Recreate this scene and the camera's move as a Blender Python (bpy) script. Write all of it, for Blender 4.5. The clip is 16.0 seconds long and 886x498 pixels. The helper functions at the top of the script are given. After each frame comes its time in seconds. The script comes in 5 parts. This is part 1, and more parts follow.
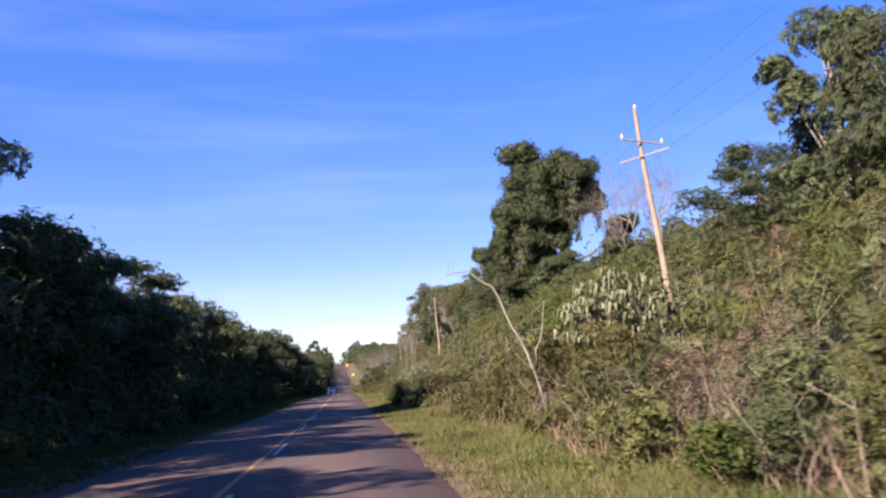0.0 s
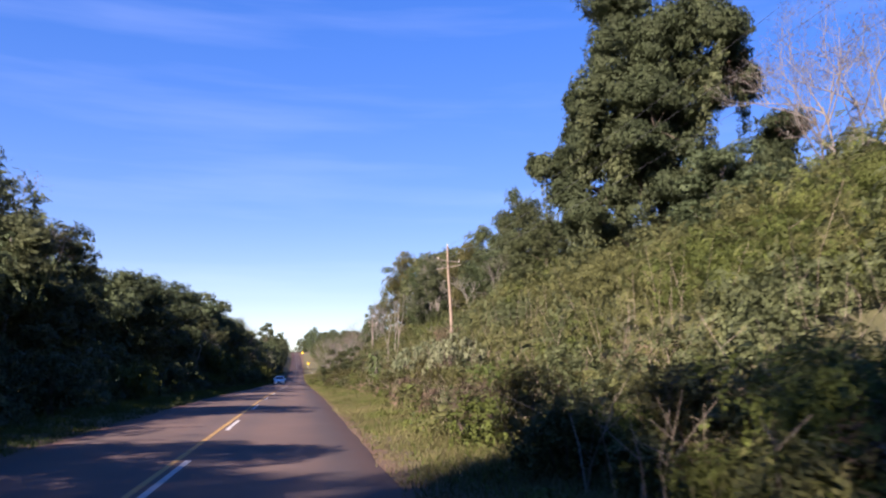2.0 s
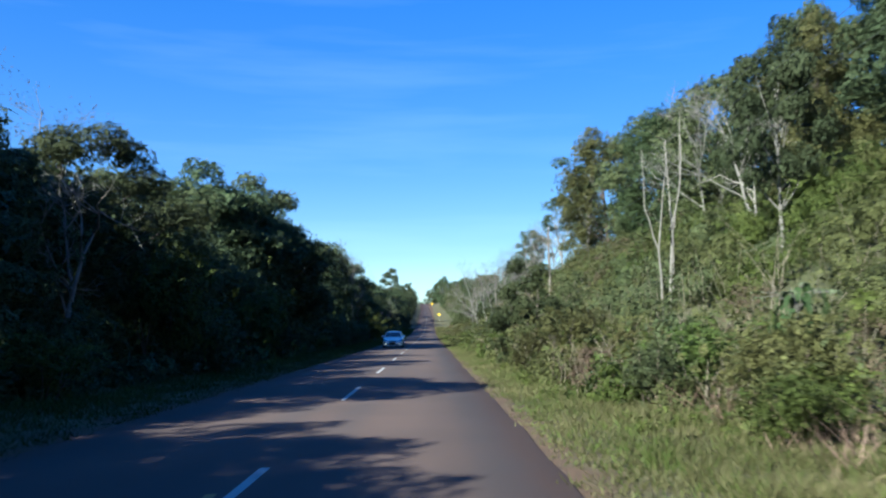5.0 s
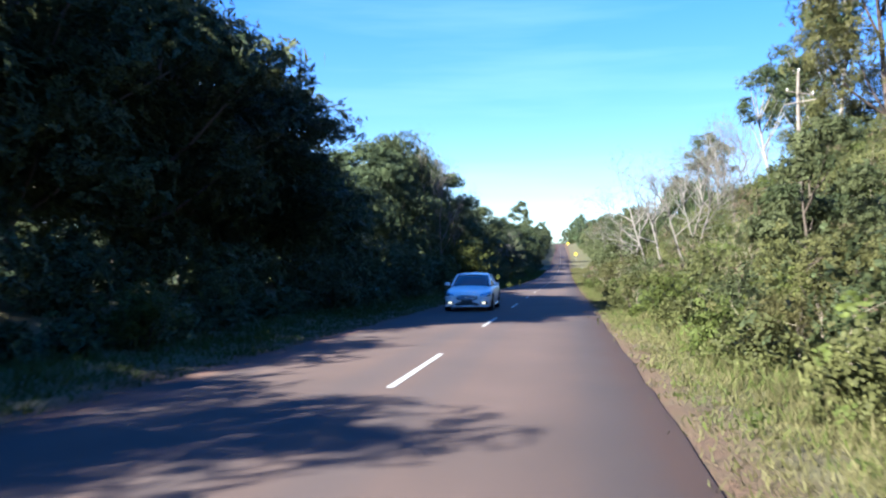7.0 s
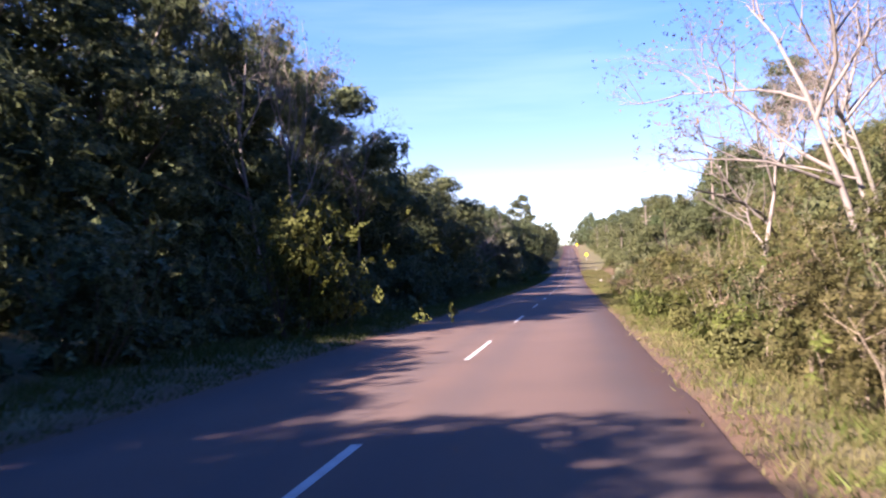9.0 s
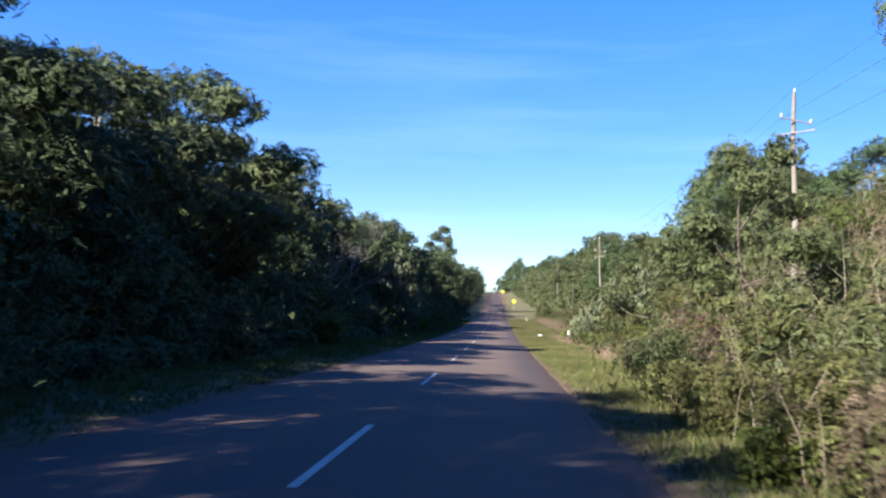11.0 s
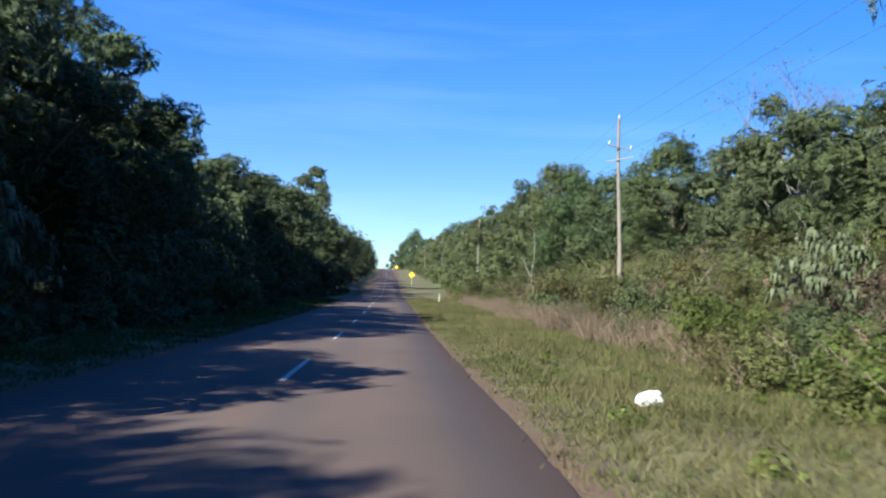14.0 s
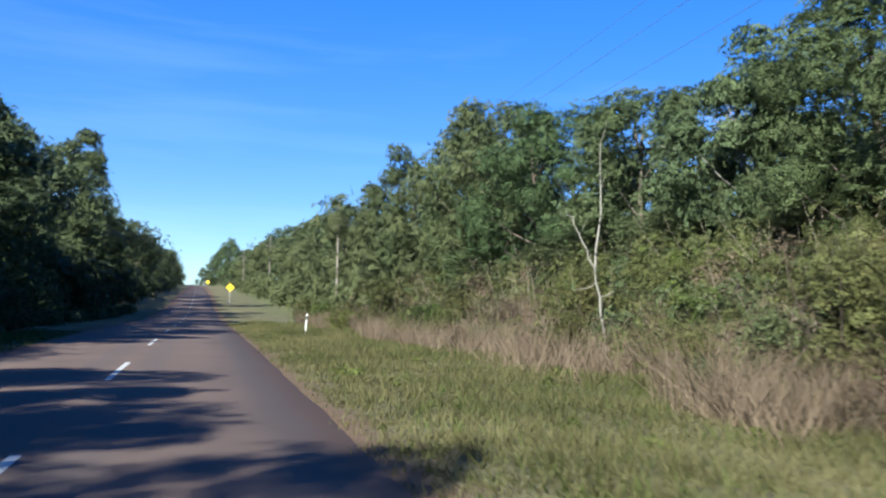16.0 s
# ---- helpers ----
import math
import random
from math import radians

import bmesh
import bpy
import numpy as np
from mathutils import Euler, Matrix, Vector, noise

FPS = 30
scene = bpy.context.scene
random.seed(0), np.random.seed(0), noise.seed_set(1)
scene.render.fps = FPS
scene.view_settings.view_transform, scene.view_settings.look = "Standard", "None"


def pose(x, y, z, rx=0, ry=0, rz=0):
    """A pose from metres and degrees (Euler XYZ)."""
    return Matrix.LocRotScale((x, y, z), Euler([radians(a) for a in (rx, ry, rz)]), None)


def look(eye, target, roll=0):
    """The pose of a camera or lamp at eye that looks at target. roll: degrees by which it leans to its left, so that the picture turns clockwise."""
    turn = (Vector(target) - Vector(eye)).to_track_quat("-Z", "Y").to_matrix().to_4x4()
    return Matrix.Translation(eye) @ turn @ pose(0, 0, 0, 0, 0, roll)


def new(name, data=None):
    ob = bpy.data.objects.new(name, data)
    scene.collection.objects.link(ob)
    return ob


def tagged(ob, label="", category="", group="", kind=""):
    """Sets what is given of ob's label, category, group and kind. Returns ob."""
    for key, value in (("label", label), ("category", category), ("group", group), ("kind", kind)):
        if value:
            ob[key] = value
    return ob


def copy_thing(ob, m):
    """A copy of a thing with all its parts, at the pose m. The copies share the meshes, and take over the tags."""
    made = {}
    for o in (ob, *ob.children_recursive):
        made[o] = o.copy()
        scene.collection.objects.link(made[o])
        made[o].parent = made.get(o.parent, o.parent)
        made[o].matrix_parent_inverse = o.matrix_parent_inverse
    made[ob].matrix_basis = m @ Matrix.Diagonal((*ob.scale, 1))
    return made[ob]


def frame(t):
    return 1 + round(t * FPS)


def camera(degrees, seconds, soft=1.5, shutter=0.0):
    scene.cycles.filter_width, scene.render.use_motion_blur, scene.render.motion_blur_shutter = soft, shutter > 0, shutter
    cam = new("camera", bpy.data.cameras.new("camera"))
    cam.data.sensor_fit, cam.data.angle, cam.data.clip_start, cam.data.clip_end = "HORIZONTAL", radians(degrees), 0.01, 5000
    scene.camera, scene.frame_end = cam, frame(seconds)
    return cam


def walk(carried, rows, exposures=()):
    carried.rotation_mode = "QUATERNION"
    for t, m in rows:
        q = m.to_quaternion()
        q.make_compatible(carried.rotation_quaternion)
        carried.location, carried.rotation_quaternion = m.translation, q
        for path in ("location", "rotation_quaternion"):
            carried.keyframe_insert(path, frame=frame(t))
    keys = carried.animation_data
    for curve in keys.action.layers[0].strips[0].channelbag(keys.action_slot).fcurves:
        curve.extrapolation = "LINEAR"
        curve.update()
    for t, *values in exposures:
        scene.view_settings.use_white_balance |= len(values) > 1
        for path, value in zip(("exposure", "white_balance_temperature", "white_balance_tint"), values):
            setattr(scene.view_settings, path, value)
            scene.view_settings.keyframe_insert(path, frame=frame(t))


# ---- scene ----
cam = camera(56.0, 16.0, soft=2.2, shutter=0.12)
PATH = [
    (0, (1.873, 0.000, 1.500), (2.114, 1.963, 1.796), -2.97),
    (0.5, (1.898, 11.717, 1.383), (2.155, 13.685, 1.632), -3.99),
    (1, (1.923, 23.350, 1.263), (2.209, 25.312, 1.525), -3.28),
    (1.5, (1.949, 34.905, 1.149), (2.314, 36.845, 1.471), -0.87),
    (2, (1.974, 46.387, 1.050), (2.303, 48.339, 1.335), 0.26),
    (2.5, (1.999, 57.802, 0.977), (2.336, 59.758, 1.226), -1.37),
    (3, (1.987, 69.155, 0.932), (2.202, 71.127, 1.183), 0.18),
    (3.5, (1.975, 80.451, 0.896), (2.185, 82.432, 1.069), -1.62),
    (4, (1.963, 91.696, 0.847), (2.129, 93.676, 1.074), -2.69),
    (4.5, (1.951, 102.895, 0.768), (2.102, 104.877, 0.989), -1.01),
    (5, (1.939, 114.053, 0.654), (1.970, 116.045, 0.826), -0.38),
    (5.2, (1.934, 118.506, 0.603), (1.877, 120.500, 0.749), 0.54),
    (7.3, (2.296, 165.014, 0.057), (2.000, 166.992, 0.089), -0.17),
    (7.5, (2.263, 169.427, 0.010), (1.998, 171.409, 0.057), -0.75),
    (8, (2.181, 180.457, -0.105), (1.891, 182.435, -0.082), -0.25),
    (8.5, (2.099, 191.483, -0.219), (1.792, 193.459, -0.173), -0.28),
    (9, (2.018, 202.512, -0.333), (1.705, 204.487, -0.284), -1.52),
    (9.5, (1.922, 213.549, -0.450), (1.615, 215.526, -0.423), -0.08),
    (10, (1.826, 224.600, -0.568), (1.575, 226.583, -0.503), -1.27),
    (10.2, (1.788, 229.026, -0.614), (1.593, 231.014, -0.525), 0.63),
    (12.3, (1.751, 275.762, -1.053), (1.688, 277.753, -0.878), 1.61),
    (12.5, (1.752, 280.247, -1.089), (1.735, 282.240, -0.921), 0.77),
    (13, (1.753, 291.492, -1.163), (1.679, 293.486, -1.033), 1.88),
    (13.5, (1.754, 302.789, -1.208), (1.810, 304.784, -1.078), 3.77),
    (14, (1.755, 314.142, -1.230), (1.870, 316.136, -1.115), 2.65),
    (14.5, (1.721, 325.558, -1.229), (1.885, 327.547, -1.095), 2.27),
    (15, (1.687, 337.041, -1.200), (1.972, 339.016, -1.055), 1.74),
    (15.5, (1.653, 348.597, -1.136), (2.051, 350.553, -1.005), 0.18),
    (16, (1.619, 360.232, -1.021), (2.165, 362.148, -0.851), 1.59),
]
EXPOSURES = [(0.0, 2.27, 6150, 30), (2.4, 2.17, 6100, 28), (2.5, 2.17, 5850, 21), (2.75, 2.17, 5350, 5), (3.05, 2.17, 5350, 5), (3.3, 2.25, 6200, 29), (3.7, 2.25, 6200, 29), (3.95, 2.23, 5250, -4),
             (5.0, 2.11, 5050, -2), (5.3, 2.22, 5600, 4), (7.3, 2.92, 5300, 8), (8.0, 2.79, 5350, 9), (8.5, 2.92, 5700, 16), (8.8, 3.0, 6250, 34), (9.6, 2.92, 6050, 36),
             (9.9, 2.82, 5550, 11), (10.2, 2.72, 5450, 9), (12.3, 2.27, 5800, 9), (12.6, 2.23, 5600, 7), (16.0, 2.13, 5250, 2)]
walk(cam, [(t, look(eye, target, roll)) for t, eye, target, roll in PATH], EXPOSURES)

# ---------------------------------------------------------------- light
SUN_ELEVATION, SUN_SWING = radians(29.5), radians(46)
# the sun stands behind the camera and to its left
sun_from = Vector((-math.cos(SUN_SWING) * math.cos(SUN_ELEVATION), -math.sin(SUN_SWING) * math.cos(SUN_ELEVATION), math.sin(SUN_ELEVATION)))
world = bpy.data.worlds.new("sky")
scene.world = world
world.use_nodes = True
wn, wl = world.node_tree.nodes, world.node_tree.links
sky = wn.new("ShaderNodeTexSky")
sky.sky_type = 'NISHITA'
sky.sun_disc = False
sky.sun_elevation = SUN_ELEVATION
sky.sun_rotation = math.atan2(sun_from.x, sun_from.y)
sky.altitude = 500
sky.air_density, sky.dust_density, sky.ozone_density = 1.0, 0.0, 3.0
clear = wn.new("ShaderNodeHueSaturation")
clear.inputs["Saturation"].default_value = 2.0
clear.inputs["Hue"].default_value = 0.526
even = wn.new("ShaderNodeGamma")
even.inputs["Gamma"].default_value = 0.5
wl.new(sky.outputs[0], even.inputs["Color"])
wl.new(even.outputs[0], clear.inputs["Color"])
# thin cirrus, drawn out in one direction
above = wn.new("ShaderNodeTexCoord")
drawn = wn.new("ShaderNodeMapping")
drawn.inputs["Scale"].default_value, drawn.inputs["Rotation"].default_value = (1.2, 3.0, 14.0), (0.0, 0.12, 0.5)
wisps = wn.new("ShaderNodeTexNoise")
wisps.inputs["Scale"].default_value, wisps.inputs["Detail"].default_value = 1.6, 5
thin = wn.new("ShaderNodeMapRange")
thin.inputs["From Min"].default_value, thin.inputs["From Max"].default_value, thin.inputs["To Max"].default_value = 0.5, 0.8, 0.065
veil = wn.new("ShaderNodeMix")
veil.data_type = 'RGBA'
veil.inputs["B"].default_value = (4.5, 4.9, 5.7, 1)
wl.new(above.outputs["Generated"], drawn.inputs["Vector"])
wl.new(drawn.outputs[0], wisps.inputs["Vector"])
wl.new(wisps.outputs[0], thin.inputs["Value"])
wl.new(thin.outputs[0], veil.inputs["Factor"])
wl.new(clear.outputs[0], veil.inputs["A"])
wl.new(veil.outputs["Result"], wn["Background"].inputs[0])
wn["Background"].inputs[1].default_value = 0.094
sun_data = bpy.data.lights.new("sun", 'SUN')
sun_data.energy, sun_data.angle, sun_data.color = 5.0, radians(0.55), (1.0, 0.87, 0.68)
sun = new("sun", sun_data)
sun.matrix_world = look((0, 0, 60), Vector((0, 0, 60)) - sun_from)


# ---------------------------------------------------------------- materials
def material(name, base, rough=0.8, spread=0.25, scale=3.0, fine=40.0, bump=0.2, metal=0.0, second=None, object_random=0.0, translucent=0.0, island=0.0, sheen=0.3, bump_depth=0.02):
    """Two scales of noise between two colours, with bump; optional variation by object and by leaf."""
    m = bpy.data.materials.new(name)
    m.use_nodes = True
    n, l = m.node_tree.nodes, m.node_tree.links
    bsdf = n["Principled BSDF"]
    bsdf.inputs["Roughness"].default_value = rough
    bsdf.inputs["Metallic"].default_value = metal
    bsdf.inputs["Specular IOR Level"].default_value = sheen
    where = n.new("ShaderNodeTexCoord")
    big = n.new("ShaderNodeTexNoise")
    big.inputs["Scale"].default_value, big.inputs["Detail"].default_value = scale, 4
    small = n.new("ShaderNodeTexNoise")
    small.inputs["Scale"].default_value, small.inputs["Detail"].default_value = fine, 3
    for tex in (big, small):
        l.new(where.outputs["Object"], tex.inputs["Vector"])
    both = n.new("ShaderNodeMath")
    both.operation = 'MULTIPLY_ADD'
    l.new(small.outputs[0], both.inputs[0])
    both.inputs[1].default_value = 0.5
    l.new(big.outputs[0], both.inputs[2])
    ramp = n.new("ShaderNodeMapRange")
    ramp.inputs["From Min"].default_value, ramp.inputs["From Max"].default_value = 0.45, 1.05
    l.new(both.outputs[0], ramp.inputs["Value"])
    mix = n.new("ShaderNodeMix")
    mix.data_type = 'RGBA'
    other = second or tuple(c * (1 + spread) for c in base)
    mix.inputs["A"].default_value = (*[c * (1 - spread) for c in base], 1)
    mix.inputs["B"].default_value = (*other, 1)
    l.new(ramp.outputs[0], mix.inputs["Factor"])
    colour = mix.outputs["Result"]
    if object_random or island:
        hsv = n.new("ShaderNodeHueSaturation")
        l.new(colour, hsv.inputs["Color"])
        value = None
        if object_random:
            info = n.new("ShaderNodeObjectInfo")
            span = n.new("ShaderNodeMapRange")
            span.inputs["To Min"].default_value, span.inputs["To Max"].default_value = 1 - object_random, 1 + object_random
            l.new(info.outputs["Random"], span.inputs["Value"])
            value = span.outputs[0]
            turn = n.new("ShaderNodeMapRange")
            turn.inputs["To Min"].default_value, turn.inputs["To Max"].default_value = 0.475, 0.515
            again = n.new("ShaderNodeMath")
            again.operation = 'FRACT'
            times = n.new("ShaderNodeMath")
            times.operation = 'MULTIPLY'
            times.inputs[1].default_value = 7.3
            l.new(info.outputs["Random"], times.inputs[0])
            l.new(times.outputs[0], again.inputs[0])
            l.new(again.outputs[0], turn.inputs["Value"])
            l.new(turn.outputs[0], hsv.inputs["Hue"])
        if island:
            geo = n.new("ShaderNodeNewGeometry")
            span2 = n.new("ShaderNodeMapRange")
            span2.inputs["To Min"].default_value, span2.inputs["To Max"].default_value = 1 - island, 1 + island
            l.new(geo.outputs["Random Per Island"], span2.inputs["Value"])
            if value:
                prod = n.new("ShaderNodeMath")
                prod.operation = 'MULTIPLY'
                l.new(value, prod.inputs[0])
                l.new(span2.outputs[0], prod.inputs[1])
                value = prod.outputs[0]
            else:
                value = span2.outputs[0]
        l.new(value, hsv.inputs["Value"])
        colour = hsv.outputs[0]
    l.new(colour, bsdf.inputs["Base Color"])
    if bump:
        b = n.new("ShaderNodeBump")
        b.inputs["Strength"].default_value = bump
        b.inputs["Distance"].default_value = bump_depth
        l.new(small.outputs[0], b.inputs["Height"])
        l.new(b.outputs[0], bsdf.inputs["Normal"])
    if translucent:
        glow = n.new("ShaderNodeBsdfTranslucent")
        l.new(colour, glow.inputs["Color"])
        blend = n.new("ShaderNodeMixShader")
        blend.inputs[0].default_value = translucent
        l.new(bsdf.outputs[0], blend.inputs[1])
        l.new(glow.outputs[0], blend.inputs[2])
        l.new(blend.outputs[0], n["Material Output"].inputs["Surface"])
    return m


def leafy(name, base, second, cells=0.0, fill=0.5, **kw):
    """Foliage. With cells, each spray is cut into separate small leaves, so many to the metre."""
    m = material(name, base, rough=0.6, scale=0.35, fine=5.0, bump=0, second=second, object_random=0.30, island=0.22, translucent=0.30, sheen=0.1, **kw)
    if not cells:
        return m
    n, l = m.node_tree.nodes, m.node_tree.links
    where = n.new("ShaderNodeTexCoord")
    leaf = n.new("ShaderNodeTexVoronoi")
    leaf.inputs["Scale"].default_value = cells
    l.new(where.outputs["Object"], leaf.inputs["Vector"])
    inside = n.new("ShaderNodeMath")
    inside.operation = 'LESS_THAN'
    inside.inputs[1].default_value = fill
    l.new(leaf.outputs["Distance"], inside.inputs[0])
    # each small leaf has its own shade
    part_ = n.new("ShaderNodeSeparateColor")
    l.new(leaf.outputs["Color"], part_.inputs[0])
    span = n.new("ShaderNodeMapRange")
    span.inputs["To Min"].default_value, span.inputs["To Max"].default_value = 0.62, 1.38
    l.new(part_.outputs[0], span.inputs["Value"])
    hsv = [k for k in n if k.bl_idname == "ShaderNodeHueSaturation"][0]
    old = hsv.inputs["Value"].links[0].from_socket
    times = n.new("ShaderNodeMath")
    times.operation = 'MULTIPLY'
    l.new(old, times.inputs[0])
    l.new(span.outputs[0], times.inputs[1])
    l.new(times.outputs[0], hsv.inputs["Value"])
    # and its own tilt
    tilt = n.new("ShaderNodeVectorMath")
    tilt.operation = 'MULTIPLY_ADD'
    l.new(leaf.outputs["Color"], tilt.inputs[0])
    tilt.inputs[1].default_value, tilt.inputs[2].default_value = (1.3, 1.3, 1.3), (-0.65, -0.65, -0.65)
    geo = n.new("ShaderNodeNewGeometry")
    lean = n.new("ShaderNodeVectorMath")
    l.new(geo.outputs["Normal"], lean.inputs[0])
    l.new(tilt.outputs[0], lean.inputs[1])
    norm = n.new("ShaderNodeVectorMath")
    norm.operation = 'NORMALIZE'
    l.new(lean.outputs[0], norm.inputs[0])
    l.new(norm.outputs[0], n["Principled BSDF"].inputs["Normal"])
    clear = n.new("ShaderNodeBsdfTransparent")
    cut = n.new("ShaderNodeMixShader")
    out = n["Material Output"].inputs["Surface"]
    l.new(inside.outputs[0], cut.inputs[0])
    l.new(clear.outputs[0], cut.inputs[1])
    l.new(out.links[0].from_socket, cut.inputs[2])
    l.new(cut.outputs[0], out)
    return m


LEAF_DARK = leafy("leaf_dark", (0.039, 0.056, 0.025), (0.080, 0.098, 0.046), cells=13, fill=0.6)
LEAF_MID = leafy("leaf_mid", (0.043, 0.059, 0.024), (0.081, 0.097, 0.042), cells=15, fill=0.58)
LEAF_LUSH = leafy("leaf_lush", (0.035, 0.056, 0.020), (0.065, 0.086, 0.037), cells=15, fill=0.54)
LEAF_OLIVE = leafy("leaf_olive", (0.050, 0.056, 0.019), (0.098, 0.096, 0.034), cells=17, fill=0.52)
LEAF_BRIGHT = leafy("leaf_bright", (0.041, 0.062, 0.014), (0.084, 0.100, 0.024), cells=17, fill=0.52)
LEAF_PALE = leafy("leaf_pale", (0.092, 0.108, 0.055), (0.150, 0.165, 0.092))
LEAF_BROAD = leafy("leaf_broad", (0.040, 0.066, 0.020), (0.078, 0.105, 0.040))
LEAF_DRY = leafy("leaf_dry", (0.081, 0.060, 0.037), (0.122, 0.093, 0.061), cells=16, fill=0.44)
GRASS = leafy("grass", (0.053, 0.058, 0.018), (0.120, 0.108, 0.049))
GRASS_GREEN = leafy("grass_green", (0.043, 0.066, 0.012), (0.079, 0.094, 0.024))
GRASS_TAN = leafy("grass_tan", (0.150, 0.108, 0.072), (0.215, 0.162, 0.114))
BARK = material("bark", (0.075, 0.06, 0.045), 0.9, 0.4, 2, 14, 0.6, object_random=0.3)
BARK_PALE = material("bark_pale", (0.155, 0.142, 0.12), 0.85, 0.3, 2, 12, 0.4, object_random=0.2)
BARK_GREY = material("bark_grey", (0.125, 0.115, 0.10), 0.9, 0.3, 2, 12, 0.4, object_random=0.2)
POLE_WOOD = material("pole_wood", (0.17, 0.13, 0.096), 0.85, 0.3, 1.5, 20, 0.4)
POLE_GREY = material("pole_grey", (0.125, 0.107, 0.09), 0.85, 0.3, 1.5, 20, 0.4)
ARM_WOOD = material("arm_wood", (0.17, 0.145, 0.12), 0.85, 0.25, 2, 20, 0.4)
CERAMIC = material("ceramic", (0.35, 0.33, 0.30), 0.3, 0.15, 5, 30, 0)
WIRE = material("wire", (0.06, 0.06, 0.065), 0.6, 0.2, 5, 30, 0)
WHITE_LINE = material("white_line_paint", (0.30, 0.29, 0.27), 0.7, 0.2, 2, 30, 0.3, second=(0.39, 0.38, 0.36))
YELLOW_LINE = material("yellow_line_paint", (0.23, 0.142, 0.038), 0.7, 0.25, 1.2, 30, 0.3)
POST_WHITE = material("post_white", (0.45, 0.44, 0.42), 0.6, 0.1, 3, 30, 0.1)
POST_BLACK = material("post_black", (0.04, 0.04, 0.04), 0.6, 0.1, 3, 30, 0.1)
SIGN_YELLOW = material("sign_yellow", (0.62, 0.42, 0.015), 0.45, 0.05, 3, 30, 0)
STEEL = material("galvanised_steel", (0.45, 0.45, 0.46), 0.45, 0.15, 5, 40, 0.1, metal=0.8)
PLASTIC_BAG = material("plastic_bag", (0.5, 0.5, 0.5), 0.45, 0.08, 8, 40, 0.2)


def asphalt_material():
    """Worn asphalt stained with red soil: wheel tracks, dusty edges, patches and fine stone."""
    m = material("asphalt", (0.065, 0.045, 0.037), 0.88, 0.14, 0.35, 150, 0.3, second=(0.088, 0.057, 0.044))
    n, l = m.node_tree.nodes, m.node_tree.links
    bsdf = n["Principled BSDF"]
    link = bsdf.inputs["Base Color"].links[0]
    base = link.from_socket
    where = n.new("ShaderNodeTexCoord")
    split = n.new("ShaderNodeSeparateXYZ")
    l.new(where.outputs["Object"], split.inputs[0])
    wav = n.new("ShaderNodeTexNoise")
    wav.inputs["Scale"].default_value, wav.inputs["Detail"].default_value = 0.9, 5
    l.new(where.outputs["Object"], wav.inputs["Vector"])
    side = n.new("ShaderNodeMath")
    side.operation = 'ABSOLUTE'
    l.new(split.outputs[0], side.inputs[0])
    edge = n.new("ShaderNodeMath")
    edge.operation = 'MULTIPLY_ADD'
    l.new(wav.outputs[0], edge.inputs[0])
    edge.inputs[1].default_value = 0.9
    l.new(side.outputs[0], edge.inputs[2])
    dust = n.new("ShaderNodeMapRange")
    dust.interpolation_type = 'SMOOTHSTEP'
    dust.inputs["From Min"].default_value, dust.inputs["From Max"].default_value = 3.0, 3.75
    dust.inputs["To Max"].default_value = 0.85
    l.new(edge.outputs[0], dust.inputs["Value"])
    mix = n.new("ShaderNodeMix")
    mix.data_type = 'RGBA'
    l.new(dust.outputs[0], mix.inputs["Factor"])
    l.new(base, mix.inputs["A"])
    mix.inputs["B"].default_value = (0.074, 0.039, 0.026, 1)
    # two darker wheel tracks in each lane
    tracks = n.new("ShaderNodeMath")
    tracks.operation = 'SINE'
    scale = n.new("ShaderNodeMath")
    scale.operation = 'MULTIPLY'
    scale.inputs[1].default_value = 2.9
    l.new(side.outputs[0], scale.inputs[0])
    l.new(scale.outputs[0], tracks.inputs[0])
    worn = n.new("ShaderNodeMapRange")
    worn.inputs["From Min"].default_value, worn.inputs["From Max"].default_value = 0.35, 1.0
    worn.inputs["To Max"].default_value = 0.45
    l.new(tracks.outputs[0], worn.inputs["Value"])
    dark = n.new("ShaderNodeMix")
    dark.data_type = 'RGBA'
    l.new(worn.outputs[0], dark.inputs["Factor"])
    l.new(mix.outputs["Result"], dark.inputs["A"])
    dark.inputs["B"].default_value = (0.049, 0.039, 0.037, 1)
    l.new(dark.outputs["Result"], bsdf.inputs["Base Color"])
    return m


ASPHALT = asphalt_material()
SOIL = material("red_soil_and_litter", (0.075, 0.060, 0.026), 0.95, 0.5, 0.8, 26, 1.0, second=(0.125, 0.112, 0.048), bump_depth=0.06)


